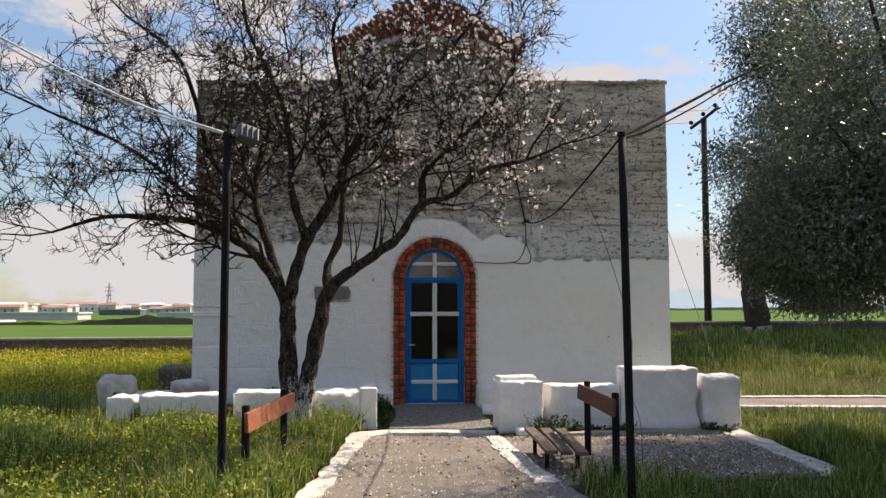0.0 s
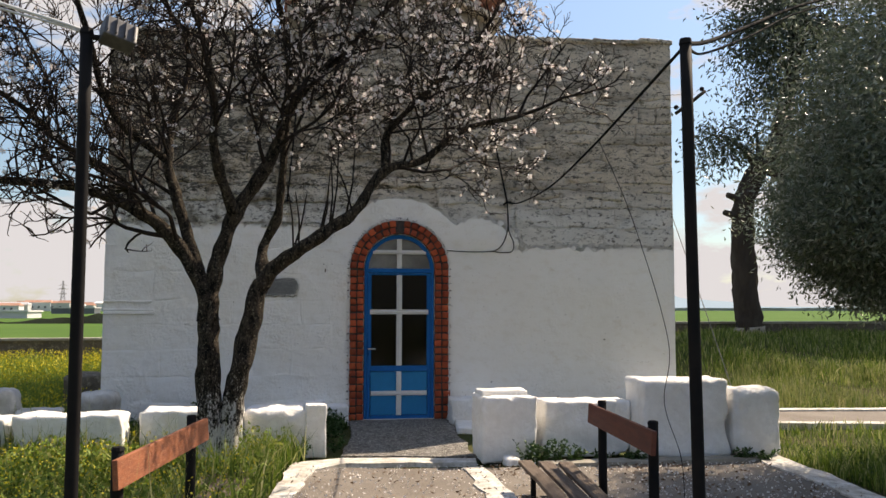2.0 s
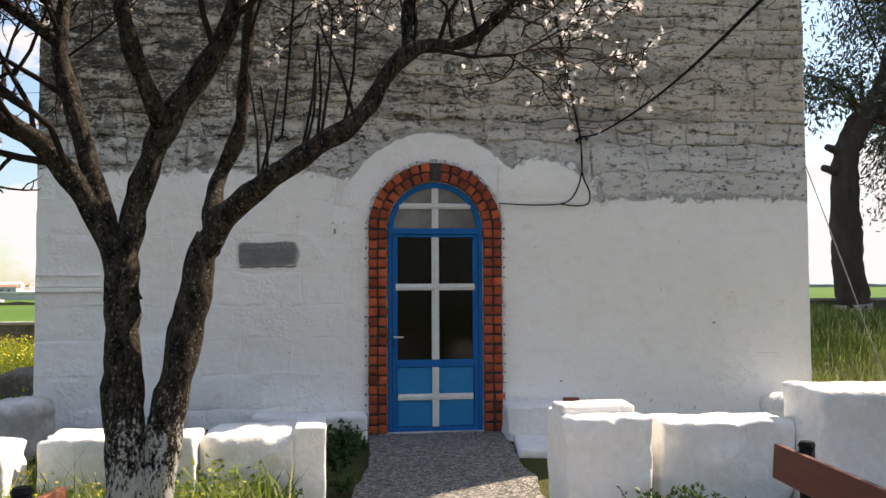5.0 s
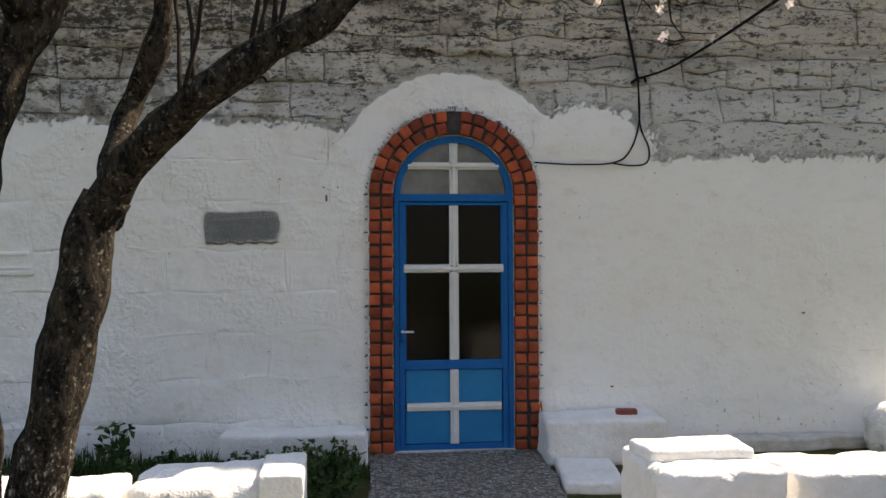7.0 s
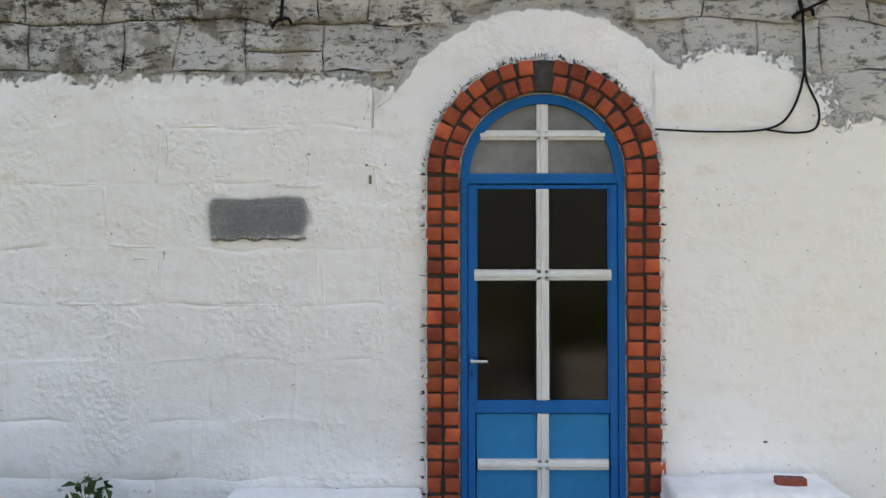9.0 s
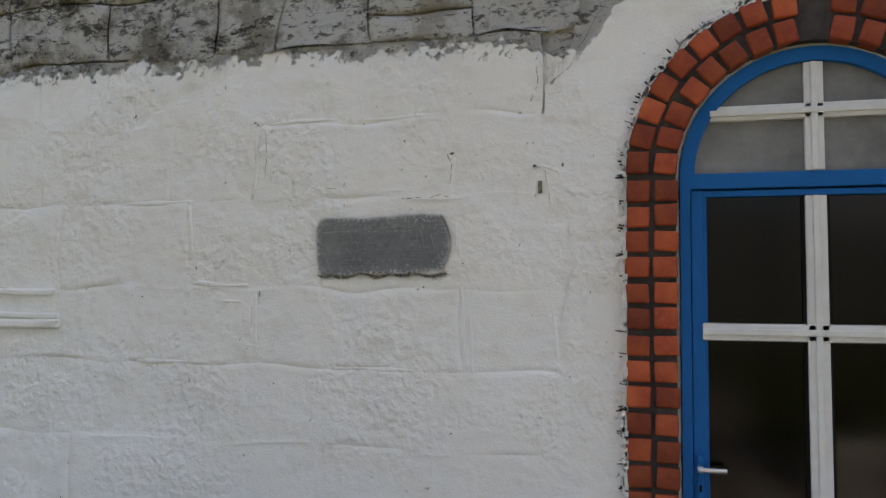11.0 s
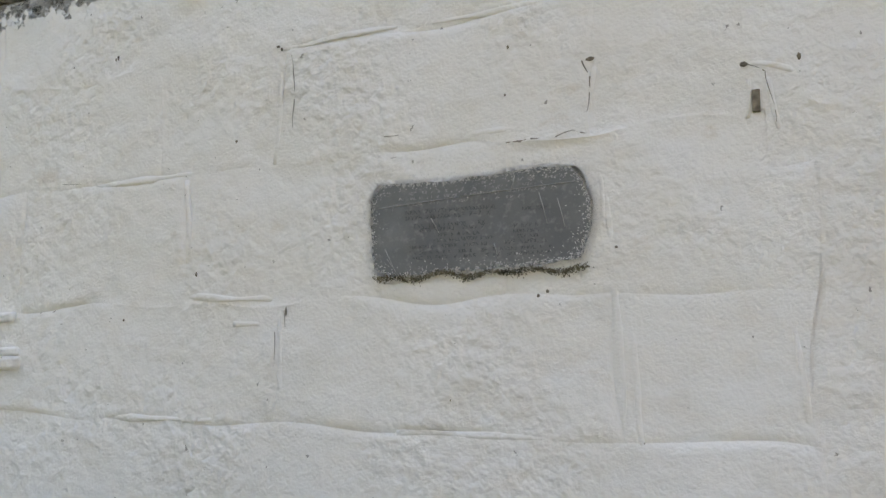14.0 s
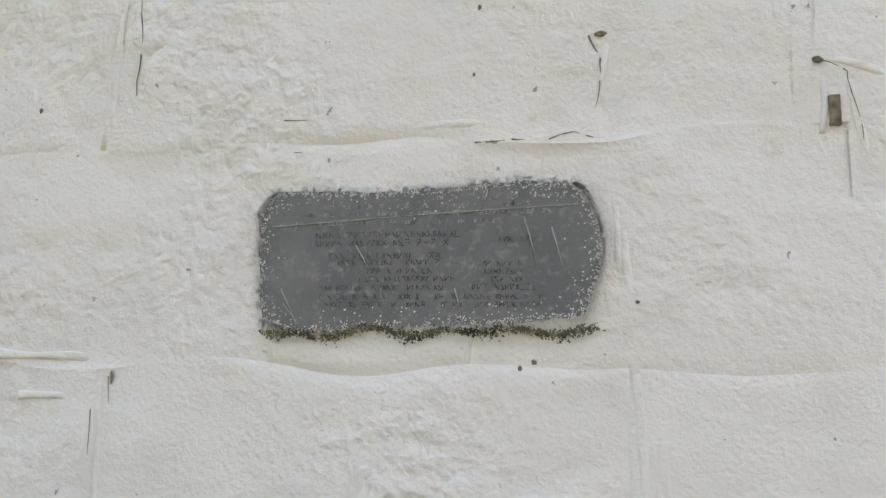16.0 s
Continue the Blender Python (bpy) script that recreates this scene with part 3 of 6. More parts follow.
def flat(name, outline, z, thick, material, label, category, kind="structure", step=0.35, amp=0.006):
    """A thin slab with an uneven outline, lying on the ground."""
    b = bmesh.new()
    pts = []
    for i, p in enumerate(outline):
        q = outline[(i + 1) % len(outline)]
        a, c = Vector((*p, 0)), Vector((*q, 0))
        n = max(1, int((c - a).length / (step * 0.4)))
        for k in range(n):
            w = a.lerp(c, k / n)
            j = noise.noise_vector(w * 2.3) * 0.05 + noise.noise_vector(w * 9) * 0.035
            pts.append((w.x + j.x, w.y + j.y))
    top = [b.verts.new((x, y, z + amp * noise.noise(Vector((x, y, 0)) * 2))) for x, y in pts]
    bot = [b.verts.new((x, y, z - thick)) for x, y in pts]
    f = b.faces.new(top)
    for i in range(len(pts)):
        j = (i + 1) % len(pts)
        b.faces.new((top[j], top[i], bot[i], bot[j]))
    bmesh.ops.recalc_face_normals(b, faces=b.faces[:])
    bmesh.ops.triangulate(b, faces=[f])
    return tagged(part(name, b, material), label, category, kind=kind)


flat("path", [(-1.30, -3.22), (0.36, -3.5), (3.35, -3.5), (3.2, -6.0), (0.55, -6.3), (0.7, -9), (1.2, -16), (-3.4, -16), (-2.3, -10), (-1.75, -7), (-1.5, -5.6), (-1.3, -4.2)], 0.0, 0.12, M["path"], "worn brown-grey concrete path with fallen petals", "path")
flat("door_slab", [(-0.66, 0.0), (0.66, 0.0), (0.60, -1.0), (0.50, -2.95), (-0.88, -2.7), (-0.70, -1.4)], 0.012, 0.14, M["slab"], "grey pebbled concrete slab before the door", "slab")
flat("path_edge", [(-1.36, -3.05), (-0.9, -2.8), (0.45, -3.05), (0.42, -3.28), (-0.85, -3.12), (-1.14, -3.4), (-1.30, -4.3), (-1.47, -5.6), (-1.66, -6.9), (-1.86, -6.9), (-1.66, -5.6), (-1.48, -4.3)], 0.016, 0.05, M["limeline"], "whitewashed worn edge along the path", "path edge")
flat("path_edge", [(0.27, -3.5), (0.47, -3.5), (0.46, -4.6), (0.52, -6.2), (0.30, -6.25), (0.22, -4.7)], 0.014, 0.05, M["limeline"], "worn whitewashed strip beside the path", "path edge")
flat("path_edge", [(3.25, -3.3), (3.62, -3.3), (3.47, -4.6), (3.30, -6.3), (3.08, -6.3), (3.2, -4.6)], 0.018, 0.06, M["limeline"], "whitewashed edge strip of the paved yard", "path edge")
flat("side_path", [(4.6, -0.15), (18, -1.6), (18, -3.6), (4.6, -1.35)], 0.05, 0.12, M["path"], "concrete side path across the grass", "path")
flat("side_path_edge", [(4.6, 0.03), (18, -1.4), (18, -1.62), (4.6, -0.17)], 0.075, 0.1, M["limeline"], "whitewashed edge of the side path", "path edge")
flat("side_path_edge", [(4.6, -1.33), (18, -3.55), (18, -3.85), (4.6, -1.52)], 0.075, 0.1, M["limeline"], "whitewashed edge of the side path", "path edge")
# thin grey timber kerb, drawn with the coping colour
flat("timber_kerb", [(1.05, -3.36), (3.3, -3.36), (3.3, -3.55), (1.05, -3.55)], 0.035, 0.1, M["coping"], "low grey timber kerb before the stones", "kerb", step=0.15)

# ---- chapel ----
XL, XR, ZL, ZR = -3.90, 4.05, 5.26, 5.50
RI, RM, RO, ZC = 0.487, 0.59, 0.693, 2.065
WALL_Y = 0.022


def arc(r, n, z=ZC):
    return [(-r * math.cos(math.pi * k / n), z + r * math.sin(math.pi * k / n)) for k in range(n + 1)]


def extrude_outline(outline, y0, y1):
    b = bmesh.new()
    a = [b.verts.new((x, y0, z)) for x, z in outline]
    c = [b.verts.new((x, y1, z)) for x, z in outline]
    fs = [b.faces.new(a), b.faces.new(c[::-1])]
    for i in range(len(a)):
        j = (i + 1) % len(a)
        b.faces.new((a[j], a[i], c[i], c[j]))
    bmesh.ops.recalc_face_normals(b, faces=b.faces[:])
    bmesh.ops.triangulate(b, faces=fs)
    return b


front = [(XL, -0.3), (-RI, -0.3), *arc(RI, 24), (RI, -0.3), (XR, -0.3), (XR, ZR - 0.03), (XL, ZL - 0.03)]
wall_front = tagged(part("wall_front", extrude_outline(front, WALL_Y, 0.6), M["facade"]), "chapel front of old masonry, whitewashed below", "wall", kind="structure")
tagged(part("wall_left", box(XL, XL + 0.55, 0.6, 5.0, -0.3, ZL - 0.02), M["facade"]), "side wall of the chapel, whitewashed below", "wall", kind="structure")
tagged(part("wall_right", box(XR - 0.55, XR, 0.6, 5.0, -0.3, ZR - 0.06), M["facade"]), "side wall of the chapel, whitewashed below", "wall", kind="structure")
tagged(part("wall_back", box(XL, XR, 5.0, 5.55, -0.3, ZL - 0.1), M["facade"]), "back wall of the chapel", "wall", kind="structure")
tagged(part("floor", box(XL + 0.55, XR - 0.55, 0.6, 5.0, -0.2, -0.005), M["inside"]), "plain floor inside the chapel", "floor", kind="structure")
tagged(part("ceiling", box(XL + 0.55, XR - 0.55, 0.6, 5.0, 4.6, 4.85), M["inside"]), "plain ceiling inside the chapel", "ceiling", kind="structure")
tagged(part("roof", box(XL + 0.02, XR - 0.02, 0.58, 5.53, ZL - 0.2, ZL - 0.06), M["drum"]), "flat roof of the chapel", "roof", kind="structure")

# octagonal drum with a tiled cone, standing on the roof
drum = thing("roof_drum", "octagonal stone drum with red tiled cone on the roof", "drum", kind="structure", at=(0.14, 2.75, 5.12))
b = bmesh.new()
bmesh.ops.create_cone(b, cap_ends=True, segments=8, radius1=1.70, radius2=1.70, depth=1.3, matrix=Matrix.Translation((0, 0, 0.64)) @ Matrix.Rotation(radians(22.5), 4, "Z"))
part("drum_wall", b, M["drum"], drum)
b = bmesh.new()
bmesh.ops.create_cone(b, cap_ends=True, segments=8, radius1=1.95, radius2=1.95, depth=0.09, matrix=Matrix.Translation((0, 0, 1.31)) @ Matrix.Rotation(radians(22.5), 4, "Z"))
part("drum_cornice", b, M["coping"], drum)
b = bmesh.new()
bmesh.ops.create_cone(b, cap_ends=True, segments=8, radius1=1.93, radius2=0.05, depth=1.4, matrix=Matrix.Translation((0, 0, 1.36 + 0.7)) @ Matrix.Rotation(radians(22.5), 4, "Z"))
tile_roof = part("tile_roof", b, M["tile"], drum, "weathered red roof tiles")
# each row of tiles as half-round strips running up the cone
tile_me = bpy.data.meshes.new("roof_tile")
tv, tf = [], []
for i in range(2):
    for k in range(5):
        a = math.pi * k / 4
        tv.append((0.075 * math.cos(a), -0.24 + 0.46 * i, 0.05 * math.sin(a)))
tf = [(k, k + 1, k + 6, k + 5) for k in range(4)]
tile_me.from_pydata(tv, [], tf)
tile_me.materials.append(M["tile"])
for k in range(8):
    mid = k * math.pi / 4
    for row in range(5):
        rr = 1.85 - row * 0.38
        half = rr * math.tan(math.pi / 8)
        cols = max(1, int(2 * half / 0.17))
        for c in range(cols):
            off = (c - (cols - 1) / 2) * 0.17
            apo = rr * math.cos(math.pi / 8) * 1.0
            z = 1.39 + (1.93 - rr) / 1.88 * 1.4
            o = new("roof_tile", tile_me)
            o.parent = tile_roof
            o.matrix_local = Matrix.Translation((apo * math.cos(mid) - off * math.sin(mid), apo * math.sin(mid) + off * math.cos(mid), z)) @ Matrix.Rotation(mid + math.pi / 2, 4, "Z") @ Matrix.Rotation(radians(-38), 4, "X")

# ---- brick surround of the door ----
surround = thing("door_surround", "door arch of red painted bricks with black joints", "brick arch", kind="structure")
ring = [(-RO + 0.012, 0.0), *arc(RO - 0.012, 32), (RO - 0.012, 0.0), (RI + 0.012, 0.0), *arc(RI + 0.012, 32)[::-1], (-RI - 0.012, 0.0)]
part("mortar", extrude_outline(ring, -0.026, 0.16), M["joint"], surround, "black painted mortar joints")
brick_meshes = []
for s in range(9):
    b = rough_box(0.087, 0.09, 0.080, 3, 0.005, 0.008, 20 + s)
    me = bpy.data.meshes.new("brick")
    b.to_mesh(me)
    b.free()
    me.polygons.foreach_set("use_smooth", [True] * len(me.polygons))
    me.materials.append(M["brick"])
    brick_meshes.append(me)


def brick(m):
    o = new("brick", random.choice(brick_meshes))
    o.parent = surround
    o.matrix_local = m @ pose(random.uniform(-.002, .002), random.uniform(-.003, .003), 0, random.uniform(-2, 2), random.uniform(-2.5, 2.5), random.uniform(-1.5, 1.5))


for side in (-1, 1):
    z = 0.012
    row = 0
    while z < ZC - 0.03:
        for c, r in enumerate(((RI + RM) / 2, (RM + RO) / 2)):
            wide = 1.0 + (0.12 if side > 0 and z < 0.4 and c == 1 else 0.0)
            brick(pose(side * (r + (0.02 if wide > 1 else 0)), 0.0, z) @ Matrix.Diagonal((random.uniform(0.96, 1.05) * wide, 1, random.uniform(0.95, 1.04), 1)))
        z += 0.0985 + random.uniform(-0.003, 0.003)
        row += 1
for c, (r, n) in enumerate((((RI + RM) / 2, 17), ((RM + RO) / 2, 19))):
    for k in range(n):
        a = math.pi * (k + 0.5) / n
        if abs(a - math.pi / 2) < 0.06:
            continue
        brick(Matrix.Translation((0, 0, ZC)) @ Matrix.Rotation(a - math.pi / 2, 4, "Y") @ Matrix.Translation((0, 0, r - 0.043)) @ Matrix.Diagonal((1.0 if c else 0.92, 1, 1.08, 1)))

# ---- door ----
door = thing("door_1", "closed blue metal door with white glazing bars", "door", kind="structure")
FY0, FY1 = 0.0, 0.06
jamb = [(-RI + 0.004, 0.0), *arc(RI - 0.004, 28), (RI - 0.004, 0.0), (0.446, 0.0), (0.446, 2.0), *[(x, z) for x, z in arc(0.430, 28)[::-1]], (-0.446, 2.0), (-0.446, 0.0)]
part("door_frame", extrude_outline(jamb, FY0, FY1 + 0.04), M["blue"], door)
part("transom", box(-0.446, 0.446, FY0 + 0.004, FY1, 2.018, 2.078, 0.006), M["blue"], door)
leaf = part("door_leaf", box(-0.443, -0.398, FY0 + 0.012, FY1, 0.012, 2.014, 0.005), M["blue"], door)
part("stile", box(0.398, 0.443, FY0 + 0.012, FY1, 0.012, 2.014, 0.005), M["blue"], leaf)
part("rail", box(-0.398, 0.398, FY0 + 0.014, FY1, 1.988, 2.012, 0.004), M["blue"], leaf)
part("rail", box(-0.398, 0.398, FY0 + 0.014, FY1, 0.662, 0.738, 0.006), M["blue"], leaf)
part("rail", box(-0.398, 0.398, FY0 + 0.014, FY1, 0.012, 0.062, 0.005), M["blue"], leaf)
for s in (-1, 1):
    part("panel", box(s * 0.036, s * 0.392, FY0 + 0.03, FY1 - 0.01, 0.395, 0.657, 0.004), M["bluelight"], leaf)
    part("panel", box(s * 0.036, s * 0.392, FY0 + 0.03, FY1 - 0.01, 0.066, 0.33, 0.004), M["bluelight"], leaf)
    part("pane", box(s * 0.037, s * 0.398, FY0 + 0.036, FY0 + 0.042, 1.512, 1.988), M["glass"], leaf)
    part("pane", box(s * 0.037, s * 0.398, FY0 + 0.036, FY0 + 0.042, 0.738, 1.442), M["glass"], leaf)
    for z0, z1 in ((1.512, 1.988), (0.738, 1.442)):
        part("bead", box(s * 0.386, s * 0.398, FY0 + 0.02, FY0 + 0.04, z0, z1), M["blue"], leaf)
        part("bead", box(s * 0.037, s * 0.049, FY0 + 0.024, FY0 + 0.04, z0, z1), M["black"], leaf)


def bar(x0, x1, z0, z1, p):
    """White bar with a raised middle bead."""
    b = box(x0, x1, FY0 + 0.006, FY0 + 0.04, z0, z1, 0.004)
    if x1 - x0 > z1 - z0:
        m = (z0 + z1) / 2
        box(x0, x1, FY0 - 0.004, FY0 + 0.01, m - 0.012, m + 0.012, 0.004, bm=b)
    else:
        m = (x0 + x1) / 2
        box(m - 0.012, m + 0.012, FY0 - 0.003, FY0 + 0.01, z0, z1, 0.004, bm=b)
    return part("glazing_bar", b, M["whitetrim"], p, "white painted bar")


bar(-0.037, 0.037, 0.74, 1.986, leaf)
bar(-0.405, 0.405, 1.445, 1.509, leaf)
bar(-0.034, 0.034, 0.064, 0.66, leaf)
bar(-0.385, 0.385, 0.332, 0.394, leaf)
bar(-0.034, 0.034, 2.08, 2.49, door)
bar(-0.37, 0.37, 2.278, 2.335, door)
for s in (-1, 1):
    low = [(s * 0.034, 2.08), (s * 0.43, 2.08), *[(s * 0.43 * math.cos(a), ZC + 0.43 * math.sin(a)) for a in np.linspace(0.06, 0.545, 7)], (s * 0.034, 2.288)]
    part("pane", extrude_outline(low, FY0 + 0.03, FY0 + 0.036), M["fanglass"], door, "frosted fanlight pane, sky reflection put into its colour")
    top = [(s * 0.034, 2.325), *[(s * 0.43 * math.cos(a), ZC + 0.43 * math.sin(a)) for a in np.linspace(0.65, 1.49, 9)]]
    part("pane", extrude_outline(top, FY0 + 0.03, FY0 + 0.036), M["fanglass"], door, "frosted fanlight pane, sky reflection put into its colour")
plate = part("handle_plate", box(-0.432, -0.408, FY0 - 0.002, FY0 + 0.014, 0.86, 1.02, 0.005), M["blue"], leaf)
b = bmesh.new()
bmesh.ops.create_cone(b, cap_ends=True, segments=14, radius1=0.012, radius2=0.012, depth=0.05, matrix=Matrix.Translation((-0.42, -0.02, 0.972)) @ Matrix.Rotation(radians(90), 4, "X"))
box(-0.428, -0.328, -0.052, -0.036, 0.963, 0.981, 0.006, bm=b)
part("handle", b, M["steel"], plate, "bright metal lever handle", smooth=True)
part("keyhole", box(-0.425, -0.415, -0.006, 0.0, 0.885, 0.91, 0.002), M["black"], plate)
tagged(part("door_sill", box(-0.49, 0.49, -0.04, 0.14, -0.02, 0.018, 0.008), M["dirtywhite"]), "worn pale stone door sill", "sill", kind="structure")

# ---- slate plaque ----
plq = thing("inscribed_plaque", "dark grey slate plaque with worn Greek inscription", "plaque")
out = [(-1.972, 1.901), (-1.939, 1.928), (-1.83, 1.926), (-1.715, 1.928), (-1.62, 1.932), (-1.523, 1.940), (-1.426, 1.932), (-1.406, 1.900), (-1.386, 1.842), (-1.396, 1.774), (-1.419, 1.713), (-1.527, 1.702), (-1.643, 1.698), (-1.789, 1.695), (-1.916, 1.682), (-1.962, 1.706), (-1.973, 1.832)]
fine_out = []
for i, p in enumerate(out):
    q = out[(i + 1) % len(out)]
    for k in range(5):
        w = Vector((*p, 0)).lerp(Vector((*q, 0)), k / 5)
        j = noise.noise_vector(w * 38) * 0.0055 + noise.noise_vector(w * 110) * 0.003
        fine_out.append((w.x + j.x, w.y + j.y))
part("slate", extrude_outline(fine_out, -0.008, 0.03), M["plaque"], plq)
rng = np.random.default_rng(7)


def strokes(name, rows, mat, seed):
    """Illegible letters: short upright, level and slanting strokes."""
    r = np.random.default_rng(seed)
    v, q = [], []
    for z, x0, x1, h, keep in rows:
        x = x0
        while x < x1:
            w = h * r.uniform(0.5, 0.9)
            if r.random() < keep:
                for _ in range(r.integers(2, 4)):
                    kind = r.integers(0, 4)
                    a = (x, z) if kind != 1 else (x, z + h * r.choice([0, 0.5, 1]))
                    c = {0: (x, z + h), 1: (x + w, a[1]), 2: (x + w, z + h), 3: (x + w, z)}[int(kind)]
                    if kind == 3:
                        a = (x, z + h)
                    d = Vector((c[0] - a[0], c[1] - a[1]))
                    if d.length < 1e-4:
                        continue
                    n = Vector((-d.y, d.x)).normalized() * (0.0006 if mat == "chalk" else 0.0006)
                    i = len(v)
                    yy = -0.0092
                    v += [(a[0] + n.x, yy, a[1] + n.y), (c[0] + n.x, yy, c[1] + n.y), (c[0] - n.x, yy, c[1] - n.y), (a[0] - n.x, yy, a[1] - n.y)]
                    q.append((i, i + 1, i + 2, i + 3))
            x += w * 1.45
    return tagged(fast(name, np.array(v), np.array(q), M[mat], plq), "rows of worn engraved letters", kind="stuff")


strokes("chalked_letters", [(1.897, -1.86, -1.50, 0.0065, 0.5), (1.884, -1.89, -1.46, 0.0065, 0.6), (1.869, -1.90, -1.56, 0.0065, 0.45), (1.910, -1.66, -1.45, 0.006, 0.45)], "chalk", 3)
strokes("engraved_letters", [(1.846, -1.87, -1.62, 0.010, 0.9), (1.832, -1.87, -1.62, 0.010, 0.9), (1.836, -1.57, -1.48, 0.009, 0.8), (1.810, -1.845, -1.66, 0.010, 0.85), (1.800, -1.83, -1.66, 0.008, 0.8), (1.796, -1.60, -1.51, 0.009, 0.8), (1.785, -1.78, -1.66, 0.008, 0.8), (1.783, -1.58, -1.51, 0.008, 0.8), (1.772, -1.80, -1.63, 0.008, 0.7), (1.770, -1.57, -1.52, 0.008, 0.8), (1.757, -1.86, -1.64, 0.008, 0.7), (1.757, -1.60, -1.50, 0.009, 0.8), (1.742, -1.86, -1.49, 0.008, 0.7), (1.729, -1.86, -1.49, 0.008, 0.6)], "engrave", 4)
for a, c in (((-1.905, 1.875), (-1.91, 1.858)), ((-1.925, 1.735), (-1.893, 1.695)), ((-1.80, 1.834), (-1.775, 1.79)), ((-1.575, 1.925), (-1.585, 1.892)), ((-1.515, 1.878), (-1.495, 1.80)), ((-1.46, 1.895), (-1.42, 1.897)), ((-1.95, 1.868), (-1.70, 1.884)), ((-1.70, 1.884), (-1.44, 1.897)), ((-1.47, 1.86), (-1.452, 1.79)), ((-1.63, 1.76), (-1.62, 1.72)), ((-1.93, 1.76), (-1.90, 1.70))):
    scr = Tubes()
    scr.add([(a[0], -0.0085, a[1]), ((a[0] + c[0]) / 2 + 0.001, -0.009, (a[1] + c[1]) / 2), (c[0], -0.0085, c[1])], 0.0012, 0.0006, 4)
    scr.make("scratch", M["chalk"], plq, "pale scratch")
# crumbs of paint and lime along the slate's rim
n = 6200
k = rng.integers(0, len(fine_out), n)
fo = np.array(fine_out)
pc = fo[k] + rng.normal(0, 0.0045, (n, 2)) * (1 + 2.6 * (rng.random((n, 1)) < 0.24))
s = rng.uniform(0.0006, 0.0021, n)
ang = rng.uniform(0, 6.28, (n, 1)) + np.array([[0, 1.57, 3.14, 4.71]])
rad = s[:, None] * rng.uniform(0.6, 1.3, (n, 4))
v = np.stack([pc[:, 0:1] + rad * np.cos(ang), np.full((n, 4), -0.0098), pc[:, 1:2] + rad * np.sin(ang)], -1).reshape(-1, 3)
tagged(fast("paint_crumbs", v, np.arange(4 * n).reshape(n, 4), M["limecrumb"], plq), "flecks of lime on the rim", kind="stuff")
n = 2600
mx = -1.68 + 0.28 * np.tanh(rng.normal(0, 0.85, n)) + rng.normal(0, 0.006, n)
mz = 1.691 + 0.012 * (mx + 1.66) + 0.004 * np.sin(mx * 31) + 0.003 * np.sin(mx * 53 + 1) + rng.normal(0, 0.003, n) - np.abs(rng.normal(0, 0.0042, n)) * (0.5 + 0.9 * np.sin(mx * 23) ** 2)
ms = rng.uniform(0.0008, 0.003, n)
ang = rng.uniform(0, 6.28, (n, 1)) + np.array([[0, 1.57, 3.14, 4.71]])
rad = ms[:, None] * rng.uniform(0.5, 1.3, (n, 4))
v = np.stack([mx[:, None] + rad * np.cos(ang), rng.uniform(-0.012, -0.006, (n, 1)) + 0.3 * rad * np.sin(2 * ang), mz[:, None] + rad * np.sin(ang)], -1).reshape(-1, 3)
tagged(fast("mortar_crumbs", v, np.arange(4 * n).reshape(n, 4), M["mould"], plq, "mossy crumbling mortar below the slate"), kind="stuff")
mb = rough_box(0.018, 0.014, 0.035, 3, 0.006, 0.004, 8)
part("rim_hole", mb, M["mould"], plq, smooth=True).matrix_local = pose(-1.967, -0.002, 1.80)

# ---- carved and round pieces on the front ----
corn = part("carved_moulding", rough_box(0.65, 0.055, 0.045, 15, 0.007, 0.012, 41), M["facade"], wall_front, "old carved stone moulding under whitewash", smooth=True)
corn.matrix_local = pose(XL + 0.33, 0.004, 1.44)
part("moulding_fillet", rough_box(0.64, 0.04, 0.03, 15, 0.006, 0.010, 42), M["facade"], corn, smooth=True).matrix_local = pose(-0.005, 0.002, 0.045)
part("moulding_top", rough_box(0.60, 0.045, 0.032, 15, 0.007, 0.010, 43), M["facade"], corn, smooth=True).matrix_local = pose(-0.02, 0.003, 0.155)

# plaster ring round the arch, and the smooth plaster right of the door


def relief_sheet(x0, x1, z0, z1, step, y, amp, keep=None, seed=0.0):
    """A plaster skin with real unevenness."""
    nx, nz = int((x1 - x0) / step) + 1, int((z1 - z0) / step) + 1
    vs, fs = [], []
    for j in range(nz + 1):
        for i in range(nx + 1):
            x, z = x0 + (x1 - x0) * i / nx, z0 + (z1 - z0) * j / nz
            p = Vector((x, z, seed))
            d = amp * (noise.noise(p * 1.7) + 0.6 * noise.noise(p * 5) + 0.3 * noise.noise(p * 13))
            vs.append((x, y - d, z))
    for j in range(nz):
        for i in range(nx):
            a = j * (nx + 1) + i
            cx, cz = (vs[a][0] + vs[a + 1][0]) / 2, (vs[a][2] + vs[a + nx + 1][2]) / 2
            if keep is None or keep(cx, cz):
                fs.append((a, a + 1, a + nx + 2, a + nx + 1))
    return vs, fs


